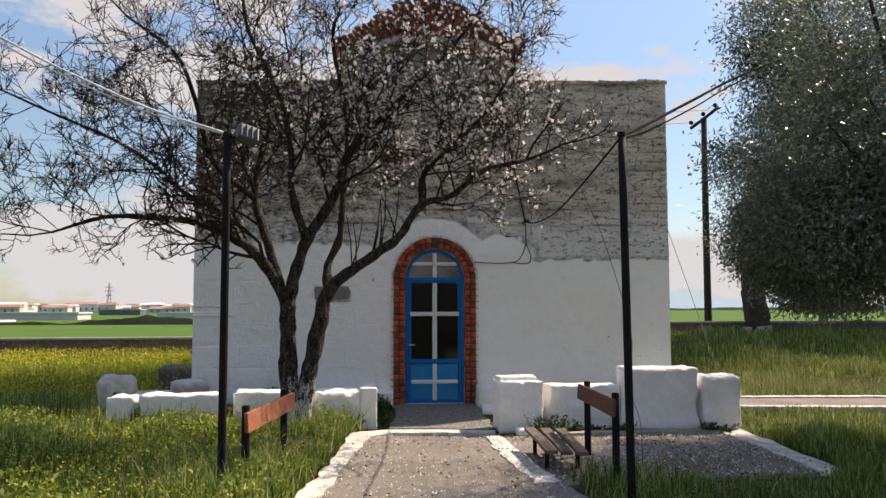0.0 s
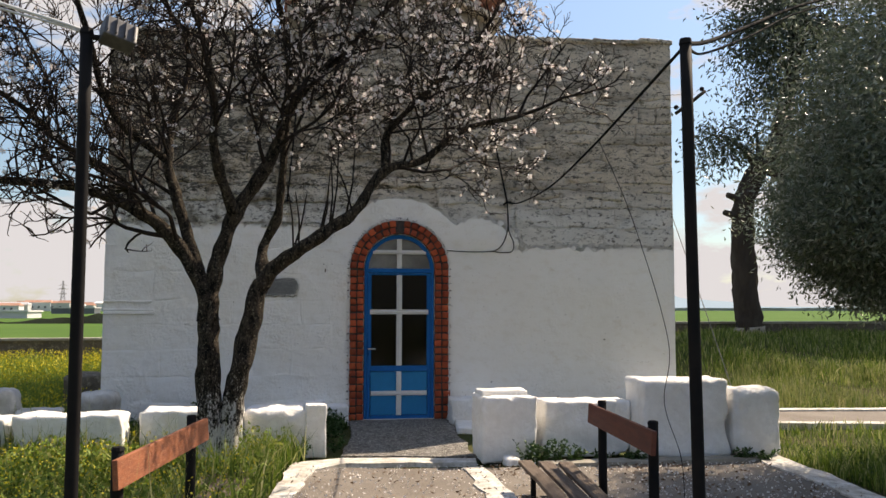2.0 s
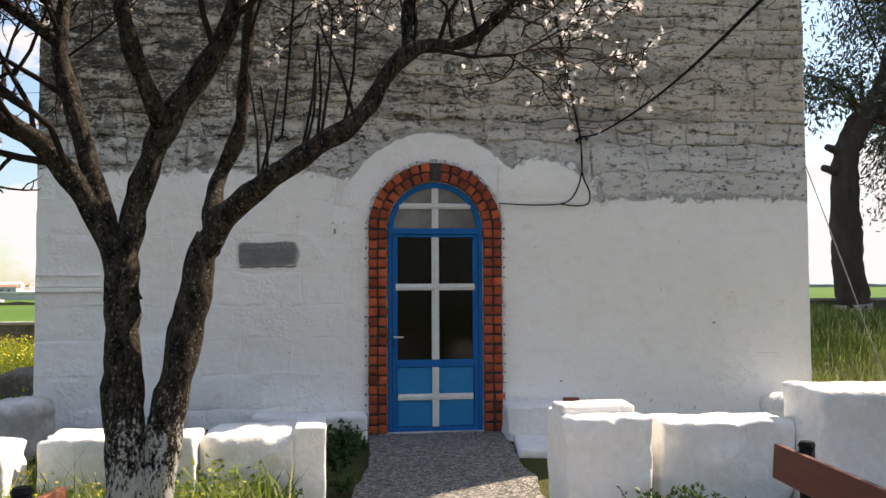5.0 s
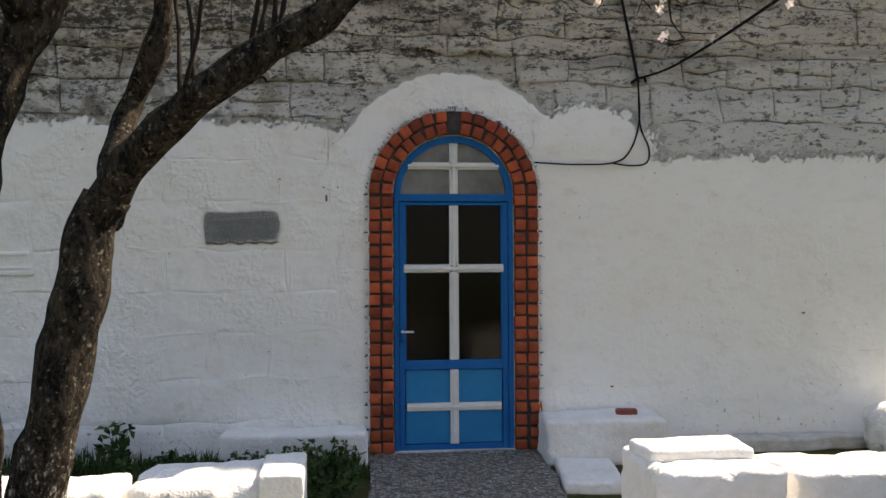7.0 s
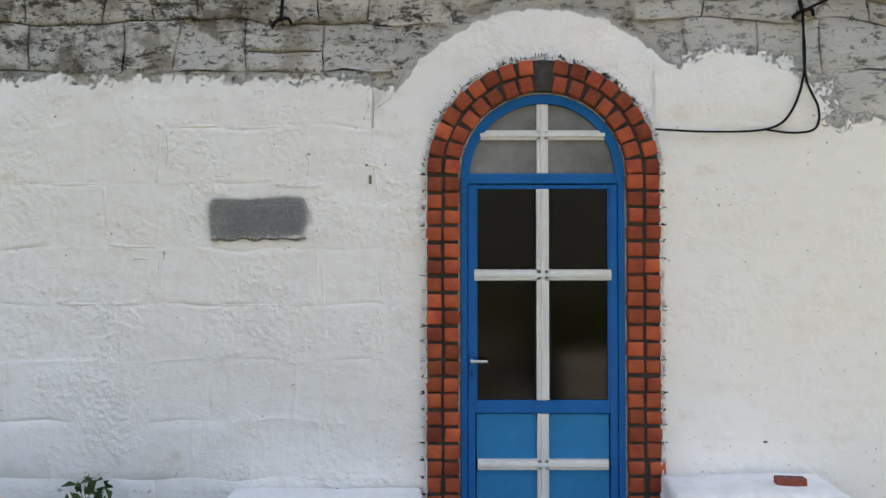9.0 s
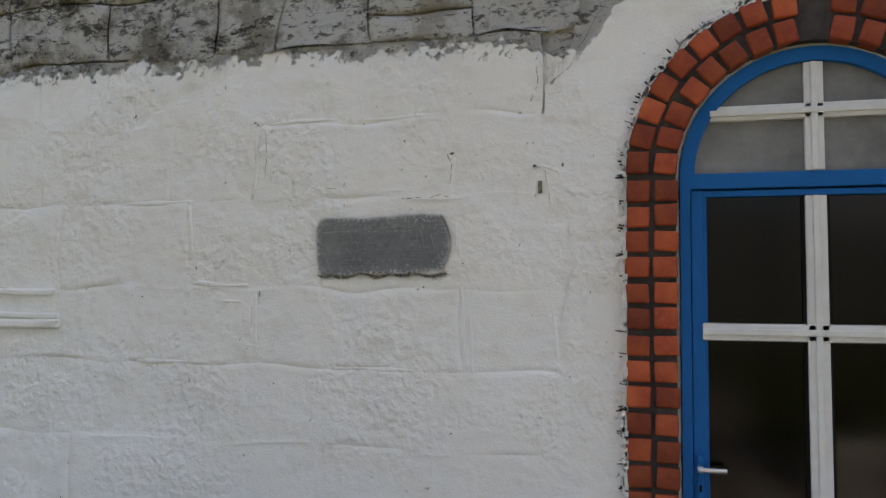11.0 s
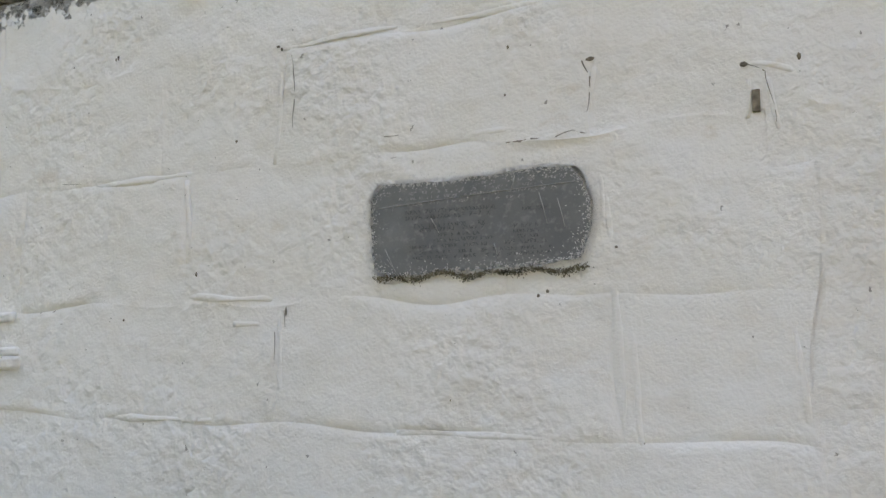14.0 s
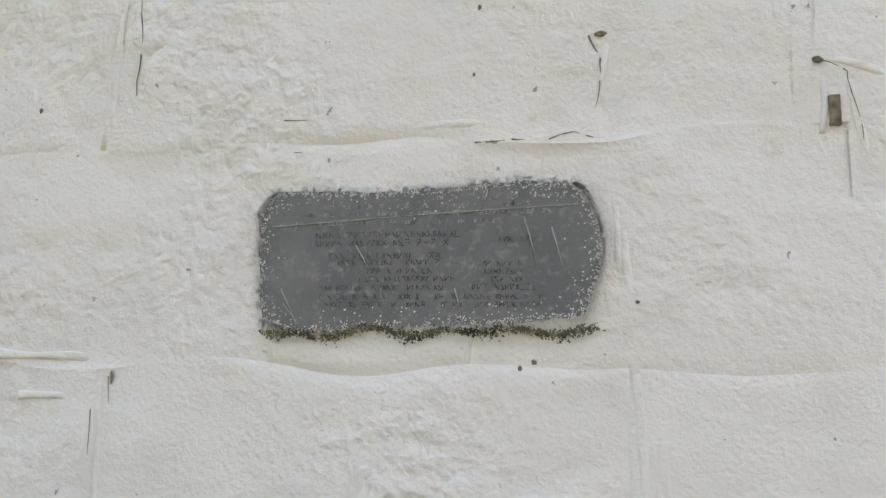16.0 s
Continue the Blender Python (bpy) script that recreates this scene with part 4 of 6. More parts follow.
vs, fs = relief_sheet(RO - 0.03, XR - 0.004, -0.05, 2.88, 0.05, 0.004, 0.006, lambda x, z: (x > RO - 0.02 if z < 2.06 else math.hypot(x, z - 2.06) > RO - 0.02) and z < 2.44 + 0.40 * max(0.0, 1 - ((x - 1.05) / 0.72) ** 2) + 0.05 * noise.noise(Vector((x * 3, 0, 4))))
vs = [(x, y - 0.013 * float(smooth01((z - 2.36) / 0.12)) * float(smooth01((2.0 - x) / 0.3)), z) for x, y, z in vs]
raw("plaster_skin", vs, fs, M["facade"], wall_front, "smooth whitewashed plaster", smooth=True)
vs, fs = relief_sheet(-1.12, 1.12, -0.05, 3.18, 0.04, 0.003, 0.007, lambda x, z: (z > 2.02 and RO - 0.015 < math.hypot(x, z - 2.06) < 1.06 + 0.04 * noise.noise(Vector((x * 4, z * 4, 1)))) or (z < 2.1 and -1.0 + 0.05 * noise.noise(Vector((z * 3, 0, 9))) < x < -RO + 0.03), 3.0)
raw("plaster_skin", vs, fs, M["facade"], wall_front, "lumpy whitewashed plaster round the door arch", smooth=True)

# small marks: holes and chips, and nail shadows put in as dark patches
for x, z, w, h in ((-1.042, 2.128, 0.022, 0.014), (-1.386, 2.192, 0.024, 0.013), (-1.591, 2.252, 0.012, 0.018), (-1.60, 2.13, 0.008, 0.012), (-2.237, 1.607, 0.006, 0.03), (-2.818, 1.592, 0.012, 0.01), (-2.282, 2.362, 0.014, 0.008), (-2.89, 2.42, 0.008, 0.02), (-1.50, 1.64, 0.010, 0.010), (-2.42, 2.10, 0.008, 0.012), (-2.55, 1.72, 0.008, 0.018), (-2.02, 1.46, 0.010, 0.006), (-1.75, 1.38, 0.006, 0.008), (-2.27, 2.352, 0.008, 0.014), (-1.335, 1.737, 0.009, 0.007), (-1.523, 1.629, 0.009, 0.012), (-2.9, 2.415, 0.005, 0.014), (2.96, 1.085, 0.035, 0.02), (1.3, 0.5, 0.03, 0.018), (1.57, 2.2, 0.006, 0.01), (-0.93, 2.13, 0.01, 0.02)):
    b = bmesh.new()
    rim_ = []
    for k in range(13):
        a = 2 * math.pi * k / 13
        q = 0.75 + 0.55 * abs(noise.noise(Vector((x * 9 + math.cos(a) * 1.4, z * 9, math.sin(a) * 1.4))))
        rim_.append((x + 0.5 * w * q * math.cos(a) , z + 0.5 * h * q * math.sin(a)))
    top_ = [b.verts.new((px_, 0.0, pz_)) for px_, pz_ in rim_]
    low_ = [b.verts.new((x + (px_ - x) * 0.6, -0.003, z + (pz_ - z) * 0.6)) for px_, pz_ in rim_]
    b.faces.new(low_)
    for k in range(13):
        b.faces.new((top_[k], top_[(k + 1) % 13], low_[(k + 1) % 13], low_[k]))
    part("chip", b, M["crack"], wall_front).matrix_local = pose(0, 0.0 if x < 0 else -0.003, 0)

# solid dark piece: the slot's inner shade is put into its colour
part("slot", box(-1.029, -1.012, -0.0035, 0.02, 2.018, 2.068, 0.002), M["crack"], wall_front, "narrow wall slot, its inner shade put in as dark colour")

# ragged black and white brush marks where wall paint meets the bricks
rk = np.random.default_rng(17)
for mat, cnt in (("joint", 330), ("limecrumb", 620)):
    vv = []
    for k in range(cnt):
        side_, zz = rk.choice([-1, 1]), rk.uniform(0.02, ZC)
        if rk.random() < 0.45:
            a = rk.uniform(0, math.pi)
            cx, cz, tx, tz = RO * math.cos(a), ZC + RO * math.sin(a), math.cos(a), math.sin(a)
        else:
            cx, cz, tx, tz = side_ * RO, (round(zz / 0.0985) * 0.0985 + rk.normal(0, 0.006)) if mat == "joint" else zz, side_, 0.0
        off, ln, wd = (rk.uniform(-0.01, 0.012), rk.uniform(0.006, 0.03), rk.uniform(0.002, 0.006)) if mat == "joint" else (rk.uniform(-0.014, 0.004), rk.uniform(0.004, 0.014), rk.uniform(0.004, 0.02))
        x0, z0 = cx + tx * off, cz + tz * off
        x1, z1 = x0 + tx * ln, z0 + tz * ln + rk.normal(0, 0.003)
        nx_, nz_ = -tz * wd, tx * wd
        yy = -0.0478 if mat == "limecrumb" else -0.0095
        vv += [(x0 - nx_, yy, z0 - nz_), (x0 + nx_, yy, z0 + nz_), (x1 + nx_ * 0.5, yy, z1 + nz_ * 0.5), (x1 - nx_ * 0.6, yy, z1 - nz_ * 0.6)]
    vv = np.array(vv)
    tagged(fast("brush_marks", vv, np.arange(len(vv)).reshape(-1, 4), M[mat], surround, "ragged brush marks round the bricks"), kind="stuff")

# old mortar ridges and thick paint edges between the painted stones
def ridge_line(x0, z0, x1, z1, r):
    n_ = 9
    pts = []
    for k in range(n_ + 1):
        w = Vector((x0 + (x1 - x0) * k / n_, 0.004, z0 + (z1 - z0) * k / n_))
        j = noise.noise_vector(w * 11)
        pts.append(w + Vector((j.x * 0.007, j.y * 0.002, j.z * 0.007)))
    tt = Tubes()
    tt.add(pts, r * 1.25, r * 0.8, 8, 0.9)
    a_, c_ = Vector((x0, 0, z0)), Vector((x1, 0, z1))
    ln = (c_ - a_).length
    sunk = lambda v: 0.006 * (1 - min(1.0, max(0.0, min((Vector((v.x, 0, v.z)) - a_).length, (Vector((v.x, 0, v.z)) - c_).length) / (0.3 * ln)))) ** 1.5
    tt.v = [Vector((v.x, 0.002 + (v.y - 0.004) * 0.38 + sunk(v) + 0.002 * noise.noise(Vector(v) * 19), v.z)) for v in tt.v]
    tt.make("mortar_ridge", M["facade"], wall_front)


for q in ((-1.345, 1.70, -1.325, 1.28, 0.009), (-1.305, 1.60, -1.290, 1.25, 0.008), (-2.262, 1.62, -2.25, 1.36, 0.008), (-2.285, 2.02, -2.262, 2.34, 0.009), (-2.60, 2.0, -2.575, 1.76, 0.009),
          (-2.98, 2.012, -2.58, 2.018, 0.010), (-2.60, 1.655, -2.28, 1.64, 0.009), (-2.42, 1.575, -2.28, 1.572, 0.008), (-1.98, 2.035, -1.42, 2.05, 0.009),
          (-1.37, 1.98, -1.36, 1.76, 0.008), (-2.28, 2.352, -1.9, 2.362, 0.009), (-1.85, 2.352, -1.42, 2.357, 0.007),
          (-2.9, 1.31, -2.3, 1.305, 0.008), (-1.9, 1.30, -1.35, 1.295, 0.008), (-1.98, 1.66, -1.80, 1.655, 0.009), (-2.95, 2.69, -2.35, 2.675, 0.010), (-0.97, 1.62, -0.95, 1.32, 0.007)):
    ridge_line(*q)

# thin open cracks in the paint
def crack_line(pts, r_=0.0017):
    w = []
    for a, c in zip(pts, pts[1:]):
        for k in range(5):
            q = Vector((a[0], 0, a[1])).lerp(Vector((c[0], 0, c[1])), k / 5)
            j = noise.noise_vector(q * 31)
            w.append((q.x + j.x * 0.008, -0.0015 if q.x < 0 else -0.004, q.z + j.z * 0.008))
    tt = Tubes()
    k = 0
    while k < len(w) - 2:
        n_ = 2 + int(3 * abs(noise.noise(Vector(w[k]) * 47)) + 0.5)
        wide = r_ * (0.45 + 1.3 * abs(noise.noise(Vector(w[k]) * 23)))
        tt.add(w[k:k + n_ + 1], wide, wide * 0.4, 5)
        k += n_ + (1 if noise.noise(Vector(w[k]) * 61) > -0.1 else 0)
    tt.make("crack", M["crack"], wall_front)


for q in (((-1.476, 2.008), (-1.43, 2.022), (-1.385, 2.008)), ((-1.60, 2.006), (-1.56, 2.010), (-1.50, 2.012)), ((-1.92, 2.0), (-1.87, 2.004)), ((-1.04, 2.13), (-1.00, 2.105), (-0.985, 2.03), (-0.975, 1.965)), ((-2.235, 2.33), (-2.222, 2.2), (-2.232, 2.07)), ((-1.40, 2.19), (-1.385, 2.12), (-1.40, 2.05)), ((-2.24, 1.61), (-2.236, 1.50)), ((-1.06, 2.40), (-1.03, 2.47), (-1.04, 2.56), (-1.0, 2.66)), ((-0.97, 2.47), (-0.90, 2.53), (-0.80, 2.72), (-0.70, 2.85)), ((-1.94, 2.06), (-1.80, 2.055)), ((3.2, 0.80), (3.5, 0.76), (3.9, 0.77)), ((2.55, 0.42), (2.56, 0.25), (2.57, 0.12)), ((-3.88, 1.63), (-3.5, 1.625), (-3.3, 1.62)), ((-2.27, 1.55), (-2.275, 1.40)), ((-3.1, 2.03), (-2.95, 2.02))):
    crack_line(q)

for q in ((-1.035, 2.105, -1.04, 2.01, 0.007), (-1.0, 2.10, -0.975, 1.96, 0.007), (-1.05, 2.135, -0.93, 2.10, 0.006), (-1.40, 2.02, -1.375, 2.18, 0.008), (-2.22, 2.06, -2.20, 2.33, 0.008), (-1.36, 1.93, -1.345, 1.72, 0.008)):
    ridge_line(*q)

# ---- floodlight posts ----
def lamp_post(x, y, h, lamp, tilt=0.0):
    p = thing("lamp_post", "thin black painted steel post" + (" carrying a floodlight" if lamp else " carrying a cable"), "post", "posts before the chapel", at=(x, y, 0))
    p.matrix_world = pose(x, y, 0, 0, tilt, 0)
    tube("pole", [(0, 0, -0.2), (0, 0, h * 0.5), (0, 0, h)], 0.033, 0.031, M["black"], p, sides=12, n=3)
    b = bmesh.new()
    bmesh.ops.create_cone(b, cap_ends=True, segments=12, radius1=0.036, radius2=0.03, depth=0.03, matrix=Matrix.Translation((0, 0, h + 0.012)))
    part("cap", b, M["black"], p)
    if lamp:
        br = part("bracket", box(0.0, 0.08, -0.02, 0.02, h - 0.03, h - 0.01, 0.004), M["black"], p)
        body = part("floodlight", box(-0.085, 0.085, -0.05, 0.05, -0.065, 0.065, 0.012), M["lampgrey"], p, "grey floodlight")
        body.matrix_local = pose(0.15, 0.03, h + 0.01, -25, 12, 28)
        part("lens", box(-0.075, 0.075, 0.05, 0.056, -0.055, 0.055, 0.002), M["lampglass"], body)
        for k in range(4):
            part("fin", box(-0.075 + k * 0.045, -0.07 + k * 0.045, -0.07, -0.048, -0.055, 0.055), M["lampgrey"], body)
    return p


lamp_post(-2.355, -6.90, 2.95, True)
lamp_post(0.79, -7.30, 2.93, False, -0.6)

# ---- benches ----
def bench(label, near, far_, zt, side, seat_off, seat_z, mat, boards, seat_y=0.0, seat_len=0.0):
    """Two round posts, one back board, a few rotten seat boards; built along y, then turned into place."""
    length = math.hypot(far_[0] - near[0], far_[1] - near[1])
    rz = -math.degrees(math.atan2(far_[0] - near[0], far_[1] - near[1]))
    p = thing("garden_bench", label, "bench", "benches beside the path", at=(near[0], near[1], 0), rz=rz)
    for y in (0.16, length - 0.2):
        leg = tube("leg", [(0.05 * side, y, -0.1), (0.05 * side, y, zt * 0.5), (0.05 * side, y, zt + 0.03)], 0.036, 0.034, M["black"], p, "black painted post", 10, 2)
        b = bmesh.new()
        bmesh.ops.create_cone(b, cap_ends=True, segments=10, radius1=0.039, radius2=0.03, depth=0.02, matrix=Matrix.Translation((0.05 * side, y, zt + 0.035)))
        part("post_cap", b, M["black"], leg)
    b = box(-0.016, 0.016, 0, length, -0.08, 0.08, 0.006)
    part("backrest_board", b, M[mat], p).matrix_local = pose(0, 0, zt - 0.08, 0, 4 * side, 0)
    for k in range(boards):
        o = part("seat_board", rough_box(0.115, seat_len or length - 0.1, 0.035, 5, 0.006, 0.008, 3 + k), M["oldwood"], p, "grey cracked seat board")
        o.matrix_local = pose(-side * (seat_off + k * 0.15), (seat_y or length / 2) - 0.05 + 0.04 * k, seat_z, 1.5, 0, 1.2 * (k - 1))
    for y in ((0.3, length - 0.35) if not seat_y else (seat_y - seat_len * 0.3, seat_y + seat_len * 0.3)):
        for xo in (seat_off, seat_off + 0.15 * (boards - 1)):
            part("seat_leg", box(-side * xo - 0.02, -side * xo + 0.02, y - 0.02, y + 0.02, -0.04, seat_z + 0.004, 0.006), M["black"], p)
    return p


bench("bench with dark red backrest and grey rotten seat", (1.02, -6.20), (1.13, -4.63), 0.735, 1, 0.22, 0.20, "redwood", 3, 1.0, 1.3)
bench("bench with faded orange-red backrest overgrown by grass", (-2.2, -6.67), (-1.94, -5.0), 0.72, -1, -0.17, 0.12, "orangewood", 3, 1.95, 1.2)

# ---- white stones ----
stone_block(0.775, -2.98, -0.01, 0.56, 0.54, 0.655, 1, 1, "tall limewashed stone block with a raised top")
part("top_ledge", rough_box(0.50, 0.26, 0.07, 5, 0.012, 0.03, 31), M["whitestone"], bpy.context.scene.objects["stone_block"], smooth=True).matrix_local = pose(0.0, 0.10, 0.63)
stone_block(1.66, -2.83, 0.0, 0.96, 0.42, 0.57, 0, 2, "long low limewashed stone block")
stone_block(2.615, -3.08, 0.0, 0.95, 0.50, 0.80, -1, 3, "largest limewashed stone slab with rounded corners", rnd=0.04)
stone_block(3.38, -3.16, 0.0, 0.50, 0.48, 0.70, -4, 4, "limewashed stone block with a rounded head", rnd=0.05)
stone_block(-1.53, -2.36, -0.02, 0.66, 0.46, 0.50, 0, 5, "chipped limewashed stone block among weeds", amp=0.042, rnd=0.06)
stone_block(-1.14, -2.36, -0.02, 0.22, 0.50, 0.54, 2, 6, "upright limewashed slab at the path", rnd=0.015, amp=0.008)
stone_block(-2.36, -2.55, -0.02, 0.98, 0.42, 0.52, 0, 7, "long limewashed stone block behind the tree")
stone_block(-3.47, -2.78, -0.02, 0.98, 0.44, 0.52, 1, 8, "long limewashed stone block in tall grass", amp=0.026)
stone_block(-4.17, -2.80, -0.02, 0.34, 0.44, 0.50, -3, 9, "short limewashed stone block in tall grass")
hb = stone_block(-4.55, -1.80, -0.02, 0.50, 0.40, 0.68, 4, 10, "grey-white stone block with a dark hole", mat="dirtywhite", rnd=0.08)
# no hollow is cut: the hole's inner shade is a dark lump
part("hole", rough_box(0.05, 0.03, 0.07, 2, 0.008, 0.01, 3), M["engrave"], hb).matrix_local = pose(0.02, -0.2, 0.40)
stone_block(-4.05, -1.9, -0.02, 0.45, 0.4, 0.46, 8, 11, "low flat limewashed stone", mat="dirtywhite")
stone_block(-3.80, -0.62, -0.02, 0.52, 0.5, 0.52, -5, 12, "dirty white rounded stone at the chapel corner", mat="dirtywhite", rnd=0.1)
stone_block(-1.25, -0.17, -0.03, 1.10, 0.30, 0.27, 0, 13, "low limewashed stone ledge at the wall foot", amp=0.012)
stone_block(1.12, -0.25, -0.03, 0.92, 0.46, 0.355, -2, 14, "limewashed stone seat beside the door", amp=0.014)
stone_block(0.86, -0.85, -0.04, 0.42, 0.70, 0.09, -8, 15, "flat limewashed paving stone", amp=0.01, rnd=0.02)
stone_block(3.55, -0.42, -0.03, 0.55, 0.4, 0.42, 12, 16, "rounded white rock at the wall foot", rnd=0.12)
stone_block(2.85, -0.14, -0.03, 1.9, 0.2, 0.12, 0, 17, "low whitewashed kerb at the wall foot", mat="dirtywhite", rnd=0.02)
stone_block(0.76, -3.40, -0.02, 0.17, 0.12, 0.11, 20, 18, "small limewashed stone at the block's foot", rnd=0.03)
stone_block(-4.35, 1.6, 0.05, 0.7, 0.9, 0.5, 0, 19, "dark stained stone trough beside the side wall", mat="fieldwall", rnd=0.03, group="")
lb = part("loose_brick", rough_box(0.16, 0.075, 0.05, 3, 0.004, 0.008, 2), M["redbrick_loose"])
lb.matrix_world = pose(1.33, -0.27, 0.315, 0, 0, -8)
tagged(lb, "loose broken red brick on the stone seat", "brick")
for k in range(3):
    part("brick_core", rough_box(0.035, 0.02, 0.006, 1, 0.001, 0.003, k), M["joint"], lb).matrix_local = pose(-0.05 + 0.05 * k, 0, 0.047)

lb2 = part("loose_brick", rough_box(0.12, 0.07, 0.05, 3, 0.006, 0.008, 6), M["redbrick_loose"])
lb2.matrix_world = pose(1.80, -0.34, -0.03, 0, 0, 15)
tagged(lb2, "broken red brick piece lying at the wall foot", "brick")

# ---- cables ----
def cable(label, pts, r, mat, n=10):
    return tagged(tube("cable", pts, r, r, M[mat], None, "", 6, n), label, "cable", "cables round the chapel")


cable("black cable hanging from post to chapel front", [(0.765, -7.30, 2.93), (0.98, -5.2, 2.80), (1.22, -3.2, 2.78), (1.42, -1.2, 2.88), (1.53, -0.03, 3.03)], 0.009, "cable")
cable("black cable rising from post into the trees", [(0.765, -7.30, 2.93), (1.25, -6.6, 3.2), (2.0, -5.75, 3.63), (3.2, -4.6, 4.3), (5.6, -2.4, 5.5)], 0.014, "cable")
cable("black cable rising from post into the trees", [(0.775, -7.29, 2.91), (1.25, -6.55, 3.14), (2.05, -5.7, 3.58), (3.2, -4.6, 4.24), (5.6, -2.4, 5.42)], 0.008, "cable")
cable("black cable running up the chapel front", [(1.53, -0.03, 3.03), (1.43, -0.05, 3.5), (1.28, -0.03, 4.3), (1.15, -0.02, 5.2)], 0.012, "cable")
cable("black cable running down to the door arch", [(1.53, -0.03, 3.03), (1.545, -0.02, 2.7), (1.47, -0.02, 2.45), (1.33, -0.018, 2.34), (1.0, -0.018, 2.322), (0.66, -0.03, 2.335)], 0.007, "cable")
cable("black cable loop beside the door arch", [(1.535, -0.03, 3.03), (1.55, -0.02, 2.66), (1.62, -0.03, 2.46), (1.60, -0.03, 2.34), (1.48, -0.02, 2.315), (1.32, -0.018, 2.332)], 0.007, "cable")
cable("black cable running up the chapel front", [(-1.55, -0.03, 2.98), (-1.51, -0.04, 3.4), (-1.45, -0.03, 4.2), (-1.40, -0.02, 5.1)], 0.012, "cable")
for x, z in ((1.53, 3.03), (-1.555, 2.98)):
    c = thing("cable_clamp", "black cable clamp on a pale round patch", "clamp", at=(x, 0, z))
    b = bmesh.new()
    bmesh.ops.create_cone(b, cap_ends=True, segments=10, radius1=0.045, radius2=0.04, depth=0.02, matrix=Matrix.Translation((0.05, -0.012, 0.02)) @ Matrix.Rotation(radians(90), 4, "X"))
    part("patch", b, M["coping"], c)
    tube("hook", [(-0.05, -0.01, -0.03), (-0.01, -0.04, 0.0), (0.05, -0.045, 0.01), (0.07, -0.02, -0.02)], 0.012, 0.009, M["cable"], c, n=4)
cable("pale cable running off from the lamp post", [(-2.355, -6.90, 2.96), (-3.2, -6.9, 3.25), (-4.6, -7.2, 3.95), (-8.5, -8.0, 6.3)], 0.009, "whitecable")
cable("pale cable running off from the lamp post", [(-2.355, -6.90, 2.95), (-3.2, -6.9, 3.21), (-4.6, -7.2, 3.9), (-8.4, -8.0, 6.2)], 0.006, "whitecable")
cable("thin wire hanging from the cable to the ground", [(0.96, -5.4, 2.81), (1.2, -5.45, 2.2), (1.40, -5.6, 1.3), (1.34, -5.65, 0.85), (1.44, -5.7, 0.45), (1.45, -5.72, 0.0)], 0.0028, "cable")
cable("thin guy wire from the chapel side to the grass", [(4.03, 0.3, 3.3), (4.5, 0.1, 1.7), (4.95, -0.1, 0.1)], 0.006, "wire")

# ---- far wooden power pole ----
pole = thing("power_pole", "dark wooden power pole with slanting crossarm", "power pole", at=(9.5, 10.6, 0))
tube("mast", [(0, 0, -0.8), (0.0, 0, 4), (0.02, 0, 7.5)], 0.12, 0.085, M["barkbig"], pole, n=2)
tube("crossarm", [(-0.42, 0, 7.15), (0.05, -0.05, 7.5), (0.5, 0, 7.85)], 0.05, 0.05, M["barkbig"], pole, n=2)
for k in (-0.4, 0.0, 0.4):
    b = bmesh.new()
    bmesh.ops.create_uvsphere(b, u_segments=8, v_segments=6, radius=0.07, matrix=Matrix.Translation((k, 0, 7.62 + 0.72 * k)))
    part("insulator", b, M["black"], pole, "dark insulator")
for k in range(2):
    cable("thin power line against the sky", [(9.3 + 0.4 * k, 10.6, 7.35 + 0.4 * k), (-10, 14.0, 6.6 + 0.5 * k), (-40, 18, 7.2 + 0.5 * k)], 0.008, "wire", 8)

# ---- field wall behind ----
for name, xa, xb, za, zb in (("field_wall", -30, -4, 0.72, 0.78), ("field_wall", -4, 26, 0.78, 1.20)):
    b = bmesh.new()
    n = int((xb - xa) / 0.6)
    vs, fs = [], []
    for i in range(n + 1):
        x = xa + (xb - xa) * i / n
        z = za + (zb - za) * i / n if xa < -5 else za + (1.14 - za) * min(1, (x + 4) / 9)
        w = 0.02 * noise.noise(Vector((x * 2, 0, 0)))
        for y, zz in ((8.75 + w, -0.6), (8.75 + w, z), (9.05 + w, z), (9.05 + w, -1.0)):
            vs.append((x, y, zz))
    for i in range(n):
        for k in range(3):
            a = 4 * i + k
            fs.append((a + 4, a + 5, a + 1, a))
    wl = tagged(raw(name, vs, fs, M["fieldwall"]), "low dark stone field wall with pale coping", "wall", kind="structure")
    cv = [(v[0], v[1] + (-0.05 if i % 4 < 2 else 0.05), v[2] + d) for d in (0.0, 0.055) for i, v in enumerate(vs) if i % 4 in (1, 2)]
    m2 = 2 * (n + 1)
    cf = []
    for i in range(n):
        a = 2 * i
        cf += [(m2 + a, m2 + a + 1, m2 + a + 3, m2 + a + 2), (a, a + 2, m2 + a + 2, m2 + a), (a + 1, m2 + a + 1, m2 + a + 3, a + 3)]
    raw("coping", cv, cf, M["coping"], wl)

